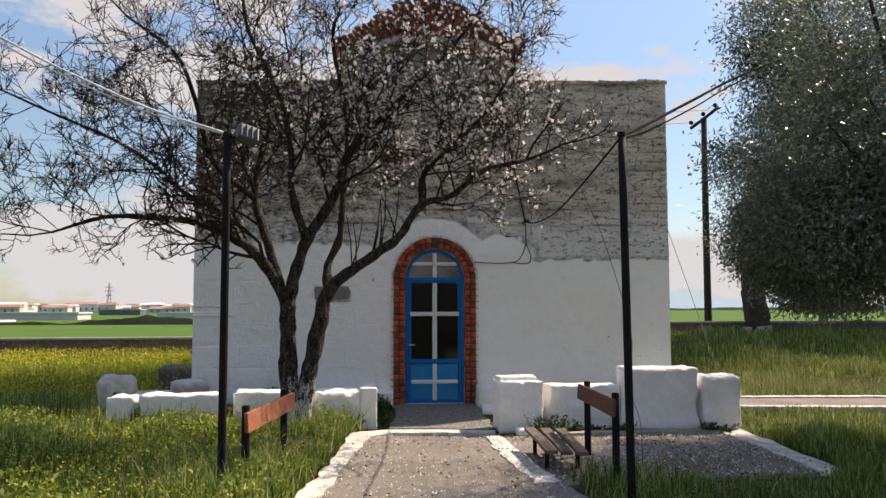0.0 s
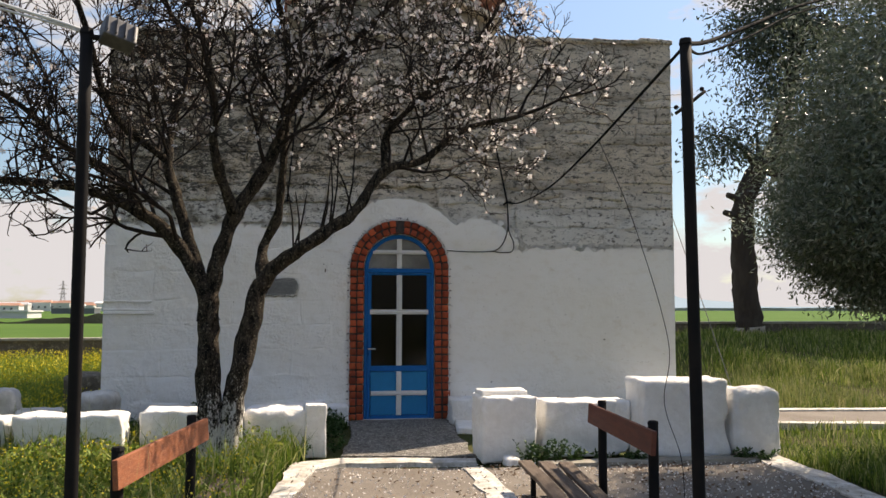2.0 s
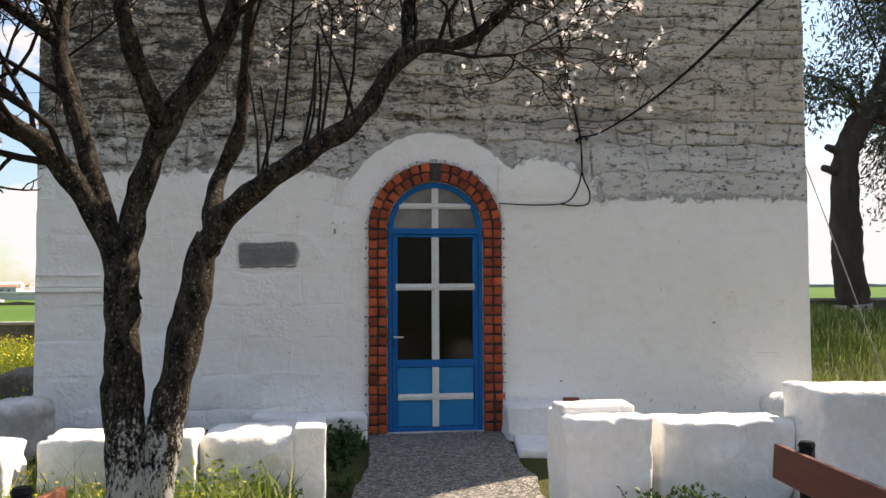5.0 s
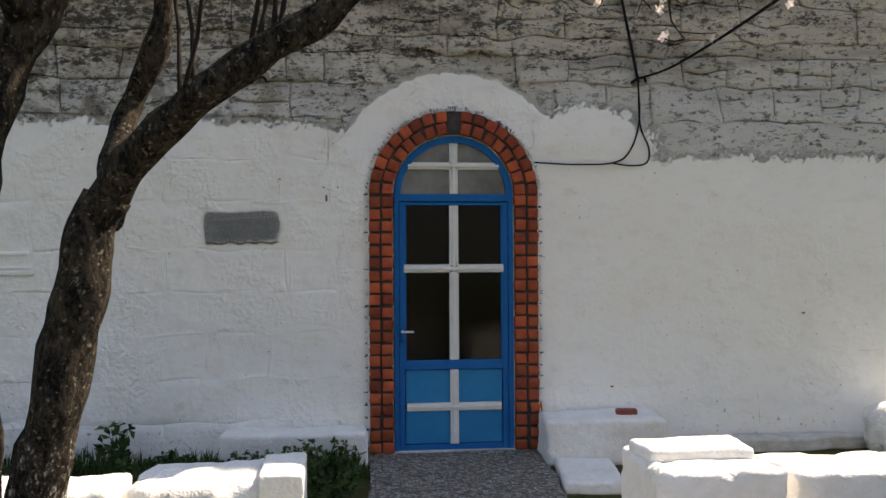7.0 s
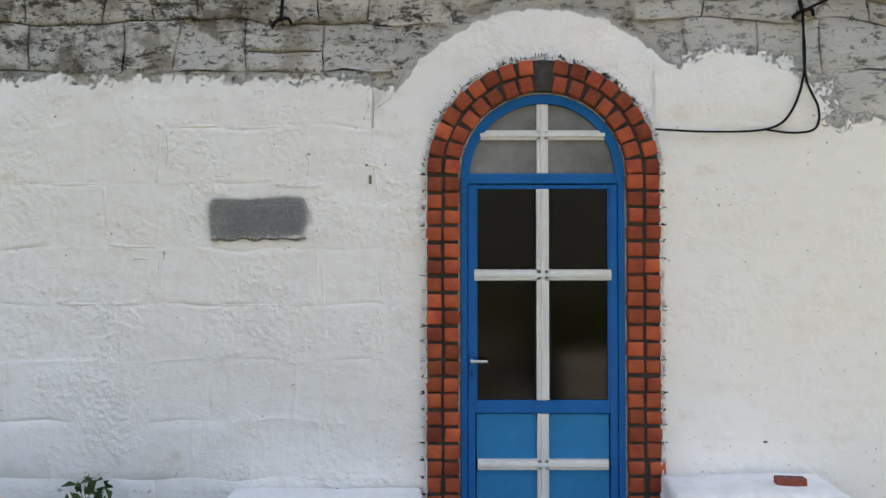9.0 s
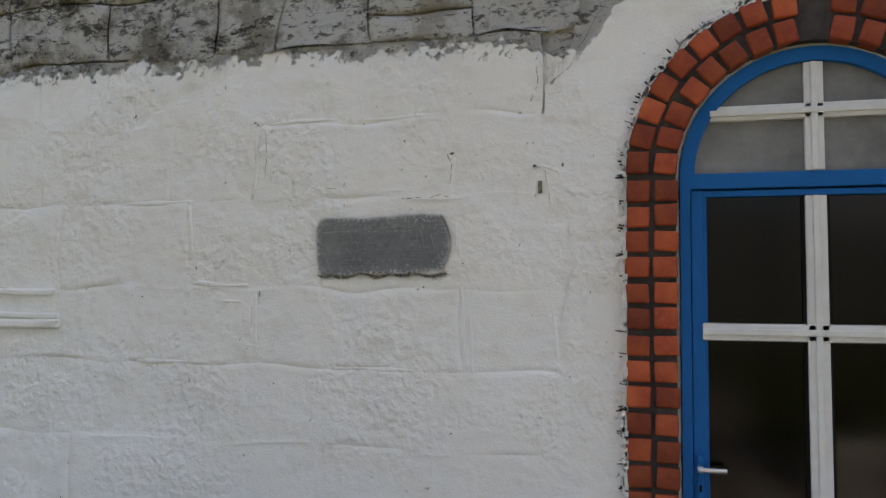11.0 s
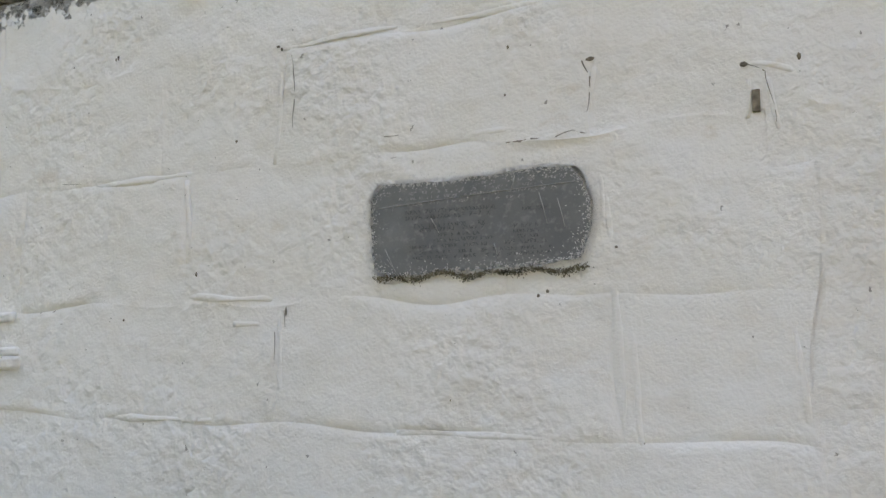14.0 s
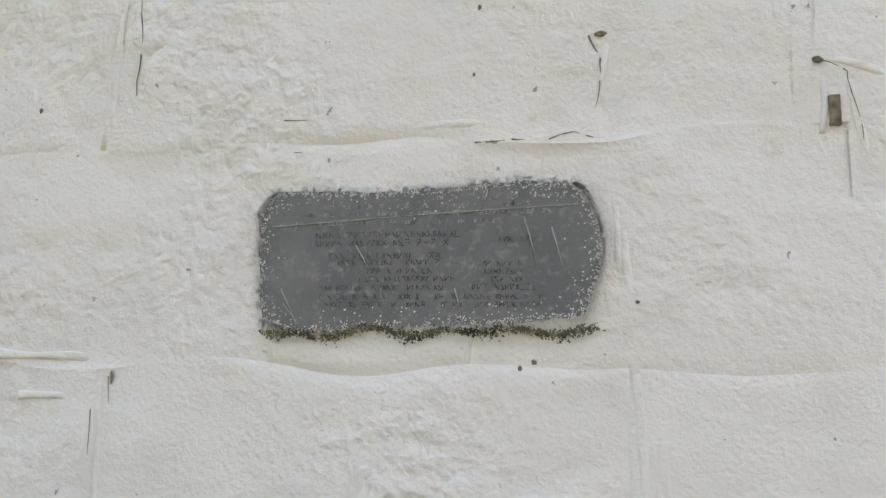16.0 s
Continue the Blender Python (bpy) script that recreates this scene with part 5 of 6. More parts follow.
# ---- almond tree ----
almond = thing("almond_tree", "almond tree in blossom with twin dark trunks, whitewashed base", "tree")
TY = -3.58
BRANCHES = {
    "trunk": ([(-2.02, 0, -0.1), (-2.06, 0, 0.35), (-2.11, 0.0, 0.94), (-2.12, 0, 1.66)], 0.135, 0.088),
    "second_trunk": ([(-1.94, 0.02, 0.0), (-1.92, 0.02, 0.45), (-1.83, 0.02, 0.95), (-1.715, 0.03, 1.56), (-1.64, 0.03, 1.77)], 0.115, 0.08),
    "R1": ([(-1.66, 0.05, 1.74), (-1.51, -0.05, 1.92), (-1.20, -0.26, 2.13), (-0.82, -0.20, 2.41), (-0.53, -0.10, 2.82), (-0.14, 0.1, 2.97), (0.28, 0.1, 3.29), (0.79, 0.0, 3.41)], 0.075, 0.022),
    "R1b": ([(-0.53, -0.10, 2.82), (-0.49, 0.05, 3.21), (-0.21, -0.1, 3.5), (0.21, -0.25, 3.9), (0.58, -0.4, 4.45)], 0.04, 0.014),
    "R2": ([(-1.65, 0.06, 1.68), (-1.66, 0.34, 2.11), (-1.53, 0.30, 2.41), (-1.49, 0.3, 2.78), (-1.44, 0.4, 3.4), (-1.2, 0.5, 3.95)], 0.065, 0.02),
    "L1": ([(-2.10, 0, 1.40), (-2.17, 0, 1.72), (-2.4, 0, 2.09), (-2.73, 0, 2.39), (-3.2, 0, 2.59), (-3.78, 0, 2.65), (-4.3, 0.1, 2.65), (-4.87, 0.1, 2.47)], 0.092, 0.014),
    "L1b": ([(-2.73, 0, 2.39), (-2.95, -0.05, 2.72), (-3.33, -0.1, 2.93), (-3.73, -0.1, 3.29), (-4.19, -0.2, 3.56), (-4.78, -0.2, 3.81), (-5.36, -0.2, 4.07)], 0.042, 0.010),
    "L2": ([(-2.2, 0, 1.8), (-2.40, 0.1, 2.42), (-2.54, 0.2, 2.9), (-2.51, 0.3, 3.38), (-2.40, 0.35, 3.94), (-2.63, 0.4, 4.5)], 0.065, 0.018),
    "L2b": ([(-2.54, 0.2, 2.9), (-3.01, 0.0, 3.31), (-3.22, -0.2, 4.06), (-3.43, -0.3, 4.54), (-3.97, -0.4, 4.94)], 0.04, 0.014),
    "L3": ([(-2.13, 0, 1.40), (-2.10, 0, 1.72), (-1.93, 0.05, 2.36), (-1.6, 0.1, 2.91), (-1.4, 0.1, 3.47), (-0.84, 0.2, 4.12), (-0.21, 0.2, 4.78), (0.22, 0.2, 5.31)], 0.092, 0.016),
    "L3b": ([(-1.91, 0.0, 2.4), (-2.07, -0.2, 2.91), (-2.08, -0.3, 3.39), (-2.22, -0.4, 4.08), (-2.57, -0.5, 4.78), (-2.64, -0.6, 5.34)], 0.055, 0.016),
    "L4": ([(-1.4, 0.1, 3.47), (-1.47, -0.1, 4.1), (-1.61, -0.3, 4.81), (-1.41, -0.4, 5.39)], 0.04, 0.014),
}
m_bark, t_, b_ = nodes_of("almond_bark_whitewashed_foot", 0.95, 0, 0.15)
gp = t_.nodes.new("ShaderNodeNewGeometry")
sp = t_.nodes.new("ShaderNodeSeparateXYZ")
t_.links.new(gp.outputs["Position"], sp.inputs[0])
crack = mix(t_, 0.5, noise_tex(t_, 18, 7, 0.7, stretch=(1, 1, 0.45)), noise_tex(t_, 62, 6, 0.75, stretch=(1, 1, 0.6)))
lime = math_n(t_, "ADD", math_n(t_, "SUBTRACT", 0.86, sp.outputs[2]), math_n(t_, "MULTIPLY", math_n(t_, "SUBTRACT", crack, 0.56), 4.2))
lime = math_n(t_, "MULTIPLY", lime, 4.0)
lime.node.use_clamp = True
barkc = mix(t_, ramp(t_, crack, [(0.44, 0.0), (0.62, 1.0)]), (0.006, 0.005, 0.0045), (0.105, 0.082, 0.06))
barkc = mix(t_, math_n(t_, "MULTIPLY", ramp(t_, noise_tex(t_, 46, 4, 0.6), [(0.60, 0.0), (0.65, 1.0)]), 0.7), barkc, (0.26, 0.235, 0.18))
t_.links.new(mix(t_, math_n(t_, "MULTIPLY", lime, 0.85), barkc, (0.66, 0.64, 0.6)), b_.inputs["Base Color"])
bump(t_, b_, crack, 1.0, 0.05)
rng = random.Random(11)
twigs, tips = Tubes(), []


def sprout(p, d, length, r, level):
    """A bent twig with smaller ones on it."""
    n = 4 if level < 2 else 3
    pts = [p]
    q = p.copy()
    for k in range(n):
        d = (d + Vector((rng.gauss(0, 0.22), rng.gauss(0, 0.22), rng.gauss(0.05, 0.2)))).normalized()
        q = q + d * length / n
        pts.append(q.copy())
    low = min(q.z for q in pts)
    if low < (2.78 if pts[-1].x > -2.6 and pts[-1].x < 0.3 else 2.45 if pts[-1].x > 0 else 2.05):
        return
    twigs.add(pts, r, r * 0.5, 4 if level == 0 else 3, cap=False)
    if level >= 3:
        tips.append((pts[-1], d))
        tips.append((pts[-2], d))
        return
    kids = (6, 4, 3)[level]
    for k in range(kids):
        f = rng.uniform(0.25, 1.0)
        i = min(n - 1, int(f * n))
        s = pts[i].lerp(pts[i + 1], f * n - i)
        side = d.cross(Vector((rng.gauss(0, 1), rng.gauss(0, 1), rng.gauss(0, 1)))).normalized()
        nd = (d * 0.65 + side * 0.85 + Vector((0, 0, 0.12))).normalized()
        sprout(s, nd, length * rng.uniform(0.4, 0.62), max(0.0054, r * 0.62), level + 1)
    tips.append((pts[-1], d))


for name, (pts, r0, r1) in BRANCHES.items():
    w = [Vector((x, TY + y, z)) for x, y, z in pts]
    main = name in ("trunk", "second_trunk")
    tube(name if main else "limb", w, r0, r1, m_bark, almond, "" if not main else "dark cracked bark, whitewashed foot", 14 if main else 8, 9, 0.35)
    if main:
        continue
    cv = catmull(w, 8)
    nspr = int(len(cv) * 0.34)
    for k in range(nspr):
        f = 0.24 + 0.76 * (k + rng.random()) / nspr
        i = min(len(cv) - 2, int(f * (len(cv) - 1)))
        d = (cv[i + 1] - cv[i]).normalized()
        side = d.cross(Vector((rng.gauss(0, 1), rng.gauss(0, 1), rng.gauss(0, 0.6)))).normalized()
        up = 0.35 if cv[i].z > 2.7 else 0.15
        nd = (d * 0.5 + side + Vector((0, 0, up))).normalized()
        sprout(cv[i], nd, rng.uniform(0.75, 1.35) * (1.1 - 0.3 * f), max(0.007, (r0 + (r1 - r0) * f) * 0.36), 0)
    sprout(cv[-1], (cv[-1] - cv[-3]).normalized(), 1.0, r1 * 0.8, 0)
    sprout(cv[-1], (cv[-1] - cv[-3] + Vector((rng.gauss(0, .1), rng.gauss(0, .1), 0.1))).normalized(), 0.9, r1 * 0.7, 0)
# pale straight water shoots on the low right limb
for k in range(9):
    i = rng.uniform(0.1, 0.55)
    p = Vector((-1.55 + i * 1.4, TY - 0.05 - 0.35 * i, 1.90 + i * 0.95))
    q = p + Vector((rng.uniform(-0.25, 0.2), rng.uniform(-0.2, 0.2), rng.uniform(0.5, 1.0)))
    twigs.add([p, p.lerp(q, 0.5) + Vector((0.02, 0, 0)), q], 0.011, 0.005, 4, cap=False)
tw = twigs.make("twigs", M["twig"], almond, "dense fine dark twigs")
tagged(tw, kind="stuff")
# blossoms: five petals round a centre; buds along the tips
rngb = np.random.default_rng(5)
flower = [t for t in tips if rng.random() < (0.26 if t[0].x > -2.2 else 0.09)]
fv, fq = [], []
for p, d in flower:
    for _ in range(1 if rng.random() < 0.6 else 2):
        c = p + Vector((rng.gauss(0, 0.018), rng.gauss(0, 0.018), rng.gauss(0, 0.018)))
        ax = (d + Vector((rng.gauss(0, 0.8), rng.gauss(0, 0.8), rng.gauss(0, 0.8)))).normalized()
        a = ax.orthogonal().normalized()
        bb = ax.cross(a)
        s = rng.uniform(0.018, 0.029)
        for k in range(5):
            t0, t1 = 1.2566 * k, 1.2566 * (k + 1)
            tm = (t0 + t1) / 2
            e0 = a * math.cos(tm - 0.5) + bb * math.sin(tm - 0.5)
            e1 = a * math.cos(tm) + bb * math.sin(tm)
            e2 = a * math.cos(tm + 0.5) + bb * math.sin(tm + 0.5)
            i = len(fv)
            fv += [c, c + e0 * s * 0.75 + ax * s * 0.3, c + e1 * s * 1.1 + ax * s * 0.4, c + e2 * s * 0.75 + ax * s * 0.3]
            fq.append((i, i + 1, i + 2, i + 3))
tagged(fast("blossoms", np.array([tuple(v) for v in fv]), np.array(fq), M["blossom"], almond, "white and pale pink blossoms"), kind="stuff")
bp = np.array([tuple(p) for p, d in tips])
bd = np.array([tuple(d) for p, d in tips])
tagged(leaf_mesh("buds", bp, bd + rngb.normal(0, 0.5, bd.shape), 0.009, 0.022, M["bud"], almond, "brown buds", 0.3), kind="stuff")

# ---- olive tree beside the yard ----
def crown(rng, n_clump, centre, radii, per, spread, hang=0.0, shell=0.55):
    """Leaf places in clumps through an uneven crown."""
    cs, ds, cl = [], [], []
    while len(cl) < n_clump:
        u = rng.normal(size=3)
        u /= np.linalg.norm(u)
        k = rng.uniform(shell, 1.0)
        lump = 0.88 + 0.30 * math.sin(3.1 * u[0] + 1.3) * math.sin(2.7 * u[1] + 0.4) + 0.18 * math.sin(5 * u[2] + 2 * u[0])
        cl.append(np.array(centre) + u * np.array(radii) * k * lump)
    for c in cl:
        m = int(per * rng.uniform(0.5, 1.3))
        cs.append(c + rng.normal(0, 1, (m, 3)) * spread * np.array([1, 1, 0.75]))
        out = c - np.array(centre)
        out = out / (np.linalg.norm(out) + 1e-6)
        ds.append(out * 0.7 + rng.normal(0, 0.8, (m, 3)) + np.array([0, 0, -hang]))
    return np.concatenate(cs), np.concatenate(ds), cl


olive = thing("olive_tree", "dense grey-green olive tree beside the yard", "tree")
ob_ = (5.35, -4.75)
tube("trunk", [(ob_[0], ob_[1], -0.1), (ob_[0] + 0.08, ob_[1], 0.8), (ob_[0] - 0.05, ob_[1] + 0.05, 1.7)], 0.22, 0.15, M["barkbig"], olive, "grey furrowed bark", 12, 6, 0.4)
rng_o = np.random.default_rng(21)
c, d, cl = crown(rng_o, 560, (5.05, -4.75, 4.0), (2.7, 2.5, 2.6), 150, 0.20, 0.25, 0.3)
c2, d2, cl2 = crown(rng_o, 640, (4.95, -4.7, 2.7), (2.65, 2.4, 1.45), 270, 0.19, 0.35, 0.15)
c3, d3, cl3 = crown(rng_o, 190, (3.75, -4.7, 2.1), (1.15, 1.6, 0.85), 260, 0.17, 0.35, 0.1)
c, d, cl = np.concatenate([c, c2, c3]), np.concatenate([d, d2, d3]), cl + cl2
for p in cl[::32]:
    e = Vector((ob_[0], ob_[1], 1.6))
    tube("limb", [e, e.lerp(Vector(p), 0.5) + Vector((0, 0, 0.25)), Vector(p)], 0.06, 0.012, M["barkbig"], olive, sides=6, n=5)
sel = (c[:, 2] > 1.46 + 0.10 * np.sin(c[:, 0] * 5) + 0.52 * smooth01((3.75 - c[:, 0]) / 0.35)) & (c[:, 0] > 2.62 + 0.25 * np.sin(c[:, 2] * 4))
tagged(leaf_mesh("crown", c[sel], d[sel], rng_o.uniform(0.014, 0.023, sel.sum()), rng_o.uniform(0.045, 0.085, sel.sum()), M["olive"], olive, "narrow grey-green leaves", 0.1, 22), kind="stuff")

# ---- tall tree by the field wall ----
tall = thing("tall_tree", "tall dark evergreen tree with a bare broken trunk", "tree")
Z0 = float(ground_z(9.8, 8.1))
T3 = [(9.8, 8.1, Z0 - 0.2), (9.75, 8.1, Z0 + 0.5), (9.68, 8.1, 2.6), (9.72, 8.1, 4.2), (10.15, 8.1, 5.1), (10.7, 8.0, 6.1), (11.3, 7.9, 9.0), (11.5, 7.9, 12.5)]
tube("trunk", T3, 0.36, 0.14, M["barkbig"], tall, "dark furrowed trunk", 12, 7, 0.35)
tube("whitewashed_foot", [(9.8, 8.1, Z0 - 0.1), (9.78, 8.1, Z0 + 0.17)], 0.385, 0.36, M["coping"], tall, "patchy whitewashed trunk foot", 14, 3, 0.3)
for zz, ll in ((3.85, 0.5), (4.3, 0.4)):
    tube("stub", [(9.6, 8.05, zz), (9.6 - ll * 0.6, 8.0, zz + 0.08), (9.6 - ll, 7.95, zz + 0.12)], 0.1, 0.07, M["barkbig"], tall, "sawn branch stub", 8, 2)
rng_t = np.random.default_rng(31)
cs, ds = [], []
# last three lobes added, largely unseen, to shade ground before the field wall
for ctr, rad, nc in (((9.1, 8.0, 5.7), (1.0, 1.2, 0.8), 34), ((10.3, 8.0, 8.6), (1.4, 1.6, 1.9), 90), ((11.6, 8, 8.0), (2.6, 2.2, 2.6), 230), ((12.0, 8, 11.4), (2.9, 2.4, 2.6), 200), ((12.8, 7.5, 4.6), (2.6, 2.2, 2.2), 260), ((15.2, 8, 6.8), (2.6, 2.3, 2.6), 200), ((14.0, 10.2, 5.2), (3.0, 1.9, 2.2), 200), ((17.5, 10.4, 6.2), (3.0, 2.2, 3.0), 170)):
    c, d, cl = crown(rng_t, nc, ctr, rad, 115 if ctr[1] > 9 else 50, 0.34, 0.7, 0.3)
    cs.append(c)
    ds.append(d)
    for p in cl[::20]:
        s = Vector(T3[4 if p[2] < 7 else 6 if p[2] < 9.5 else 7])
        tube("limb", [s, s.lerp(Vector(p), 0.5) + Vector((0, 0, 0.3)), Vector(p)], 0.07, 0.015, M["barkbig"], tall, sides=5, n=4)
cs, ds = np.concatenate(cs), np.concatenate(ds)
tagged(leaf_mesh("crown", cs, ds, rng_t.uniform(0.035, 0.06, len(cs)), rng_t.uniform(0.10, 0.20, len(cs)), M["pine"], tall, "dark hanging leaves", 0.1, 32), kind="stuff")


# ---- grass, weeds, petals ----
def blades(name, label, n, xr, yr, hr, wr, mat, seed, keep, lean=0.35, clump=0.0, category="grass"):
    r = np.random.default_rng(seed)
    x, y = r.uniform(*xr, n), r.uniform(*yr, n)
    if clump:
        cx, cy = r.uniform(*xr, n // 30 + 1), r.uniform(*yr, n // 30 + 1)
        k = r.integers(0, len(cx), n)
        pick = r.random(n) < 0.6
        x = np.where(pick, cx[k] + r.normal(0, clump, n), x)
        y = np.where(pick, cy[k] + r.normal(0, clump, n), y)
    ok = keep(x, y)
    x, y = x[ok], y[ok]
    n = len(x)
    patch = 0.65 + 0.5 * np.sin(x * 1.7 + 0.6 * y) * np.sin(y * 1.3 - 0.4 * x) + 0.3 * np.sin(x * 6.1 + 2 * y) * np.sin(y * 5.3 - x) + r.uniform(-0.1, 0.3, n)
    h = r.uniform(*hr, n) * np.clip(patch, 0.35, 1.25)
    w = r.uniform(*wr, n)
    a = r.uniform(0, 6.283, n)
    l = r.normal(0, lean, n) * h
    b_ = r.uniform(0, 6.283, n)
    z = ground_z(x, y) - 0.03
    sx, sy = np.cos(a) * w / 2, np.sin(a) * w / 2
    lx, ly = np.cos(b_) * l, np.sin(b_) * l
    v = np.stack([np.stack([x - sx, y - sy, z], 1), np.stack([x + sx, y + sy, z], 1), np.stack([x + sx * 0.8 + lx * 0.35, y + sy * 0.8 + ly * 0.35, z + h * 0.6], 1), np.stack([x - sx * 0.8 + lx * 0.35, y - sy * 0.8 + ly * 0.35, z + h * 0.6], 1), np.stack([x + lx, y + ly, z + h], 1)], 1).reshape(-1, 3)
    i = np.arange(n)[:, None] * 5
    q = np.concatenate([i + [0, 1, 2], i + [0, 2, 3], i + [3, 2, 4]])
    return tagged(fast(name, v, q, M[mat]), label, category, kind="stuff")


def path_left(y):
    return np.interp(y, [-16, -10, -7, -5.6, -4.2, -3.2, -2.7, 0], [-3.4, -2.35, -1.88, -1.68, -1.5, -1.38, -0.95, -0.7])


left_side = lambda x, y: x < path_left(y) - np.abs(np.random.default_rng(1).normal(0, 0.05, x.shape))
right_front = lambda x, y: (x > np.interp(y, [-16, -9, -6.2], [1.2, 0.72, 0.6])) & ((y < -6.2 + 0.25 * np.sin(x * 2)) | (x > 3.6))
outside = lambda x, y: ~((np.abs(x) < 4.02) & (y > -0.05) & (y < 5.6))
side_free = lambda x, y: ~((y < 0.0 - 0.11 * (x - 4.6)) & (y > -1.45 - 0.17 * (x - 4.6)) & (x > 4.5))
blades("tall_grass", "lush tall grass beside the path", 90000, (-6.5, -1.3), (-12.5, -2.3), (0.08, 0.40), (0.007, 0.022), "grass", 1, left_side, 0.5, 0.10)
blades("tall_grass", "lush tall grass before the side meadow", 60000, (-15, -4.0), (-11, -0.5), (0.15, 0.5), (0.006, 0.014), "grass", 2, lambda x, y: (x < -4.6) | (y > -2.3), 0.4, 0.15)
blades("flowering_grass", "yellow flowering meadow by the field wall", 80000, (-24, -4.0), (-0.5, 8.7), (0.15, 0.42), (0.008, 0.018), "grassyellow", 3, outside, 0.35, 0.2)
blades("tall_grass", "shaded grass beside the paved yard", 90000, (0.5, 8.0), (-13, -3.4), (0.06, 0.26), (0.006, 0.014), "grass", 4, right_front, 0.45, 0.12)
blades("tall_grass", "short grass between yard and side path", 60000, (3.55, 18), (-7, 0.5), (0.04, 0.16), (0.006, 0.014), "grass", 5, lambda x, y: side_free(x, y) & (x > 3.62), 0.5, 0.15)
blades("dry_grass", "tall pale dry grass behind the side path", 70000, (4.05, 24), (0.1, 8.6), (0.10, 0.30), (0.008, 0.018), "strawgrass", 6, lambda x, y: outside(x, y) & side_free(x, y) & (y < 2.6 + 0.6 * np.sin(x)), 0.4, 0.2)
blades("tall_grass", "dark grass in the shade of the tall tree", 60000, (4.05, 24), (1.6, 8.6), (0.08, 0.26), (0.008, 0.018), "grass", 16, outside, 0.4, 0.2)
blades("wall_weeds", "dark green weeds along the wall foot", 4200, (-3.9, -0.72), (-0.75, -0.03), (0.04, 0.17), (0.006, 0.016), "weed", 7, lambda x, y: ~((x > -1.8) & (x < -0.72) & (y > -0.30)), 0.5, 0.08, "weeds")
blades("dry_stalks", "tall pale seed stalks over the grass", 2600, (-7, -1.8), (-11, -2.5), (0.35, 0.7), (0.003, 0.006), "strawgrass", 8, left_side, 0.4)
# yellow flower heads over the meadow
r = np.random.default_rng(12)
n = 26000
fx, fy = r.uniform(-24, -4.1, n), r.uniform(-0.5, 8.6, n)
fc = np.stack([fx, fy, ground_z(fx, fy) + r.uniform(0.14, 0.36, n)], 1)
tagged(leaf_mesh("mustard_flowers", fc, r.normal(0, 1, (n, 3)), 0.032, 0.036, M["yellowpetal"], None, "", 0.2, 13), "small yellow flowers across the meadow", "flowers", kind="stuff")
n = 5200
fx, fy = r.uniform(-6, -1.6, n), r.uniform(-9, -2.6, n)
ok = fx < path_left(fy) - 0.1
fc = np.stack([fx, fy, r.uniform(0.16, 0.34, n)], 1)[ok]
tagged(leaf_mesh("yellow_flowers", fc, r.normal(0, 1, fc.shape), 0.018, 0.022, M["yellowpetal"], None, "", 0.2, 14), "small yellow flowers in the tall grass", "flowers", kind="stuff")


def weed(x, y, h, seed, label="green leafy weed at the stone's foot", spread=0.16, n=130, size=0.045):
    r = np.random.default_rng(seed)
    p = thing("weed_plant", label, "weed", "weeds by the stones and wall", at=(x, y, float(ground_z(x, y)) - 0.02))
    st = Tubes()
    c, d = [], []
    for k in range(7):
        a, s = r.uniform(0, 6.28), r.uniform(0.2, 1) * spread
        tip = Vector((math.cos(a) * s, math.sin(a) * s * 0.6, h * r.uniform(0.55, 1)))
        st.add([Vector((0, 0, 0)), tip * 0.5 + Vector((0, 0, 0.05 * h)), tip], 0.005, 0.002, 4)
        for j in range(n // 7):
            f = r.uniform(0.15, 1)
            c.append(tuple(tip * f))
            d.append((math.cos(a) * 0.4 + r.normal(0, 0.7), r.normal(0, 0.7), r.normal(0.3, 0.5)))
    st.make("stems", M["weed"], p)
    leaf_mesh("leaves", np.array(c), np.array(d), r.uniform(0.4, 0.65, len(c)) * size, r.uniform(0.7, 1.2, len(c)) * size, M["weed"], p, "", 0.2, seed)


for k, (x, y, h) in enumerate([(0.93, -3.38, 0.26), (1.06, -3.35, 0.30), (1.24, -3.32, 0.27), (1.40, -3.36, 0.2), (1.7, -3.32, 0.12), (1.95, -3.34, 0.12), (2.05, -3.42, 0.15), (3.16, -3.5, 0.16), (3.34, -3.52, 0.12), (-0.85, -0.42, 0.22), (-1.02, -0.5, 0.26), (-1.2, -0.46, 0.22), (-0.98, -0.8, 0.18), (-1.4, -0.5, 0.2), (-2.2, -0.3, 0.16), (-1.75, -0.42, 0.12), (-0.93, -2.25, 0.2), (-0.97, -1.6, 0.18), (-0.9, -1.2, 0.2), (-1.05, -1.0, 0.22), (-1.3, -2.75, 0.14), (-1.6, -2.8, 0.16), (-1.85, -3.3, 0.18), (-2.25, -3.2, 0.22), (-3.0, -0.35, 0.2), (-3.5, -0.4, 0.2), (-3.2, -0.55, 0.16), (-2.75, -0.5, 0.2), (-2.35, -0.55, 0.18), (-2.05, -0.45, 0.16), (-1.9, -0.6, 0.2), (-1.6, -0.55, 0.2), (-1.1, -0.62, 0.24), (-0.92, -0.58, 0.2), (-0.82, -0.95, 0.16)]):
    weed(x, y, h, 50 + k)
weed(-2.55, -0.22, 0.38, 90, "single upright thistle-like weed at the wall", 0.14, 90, 0.085)

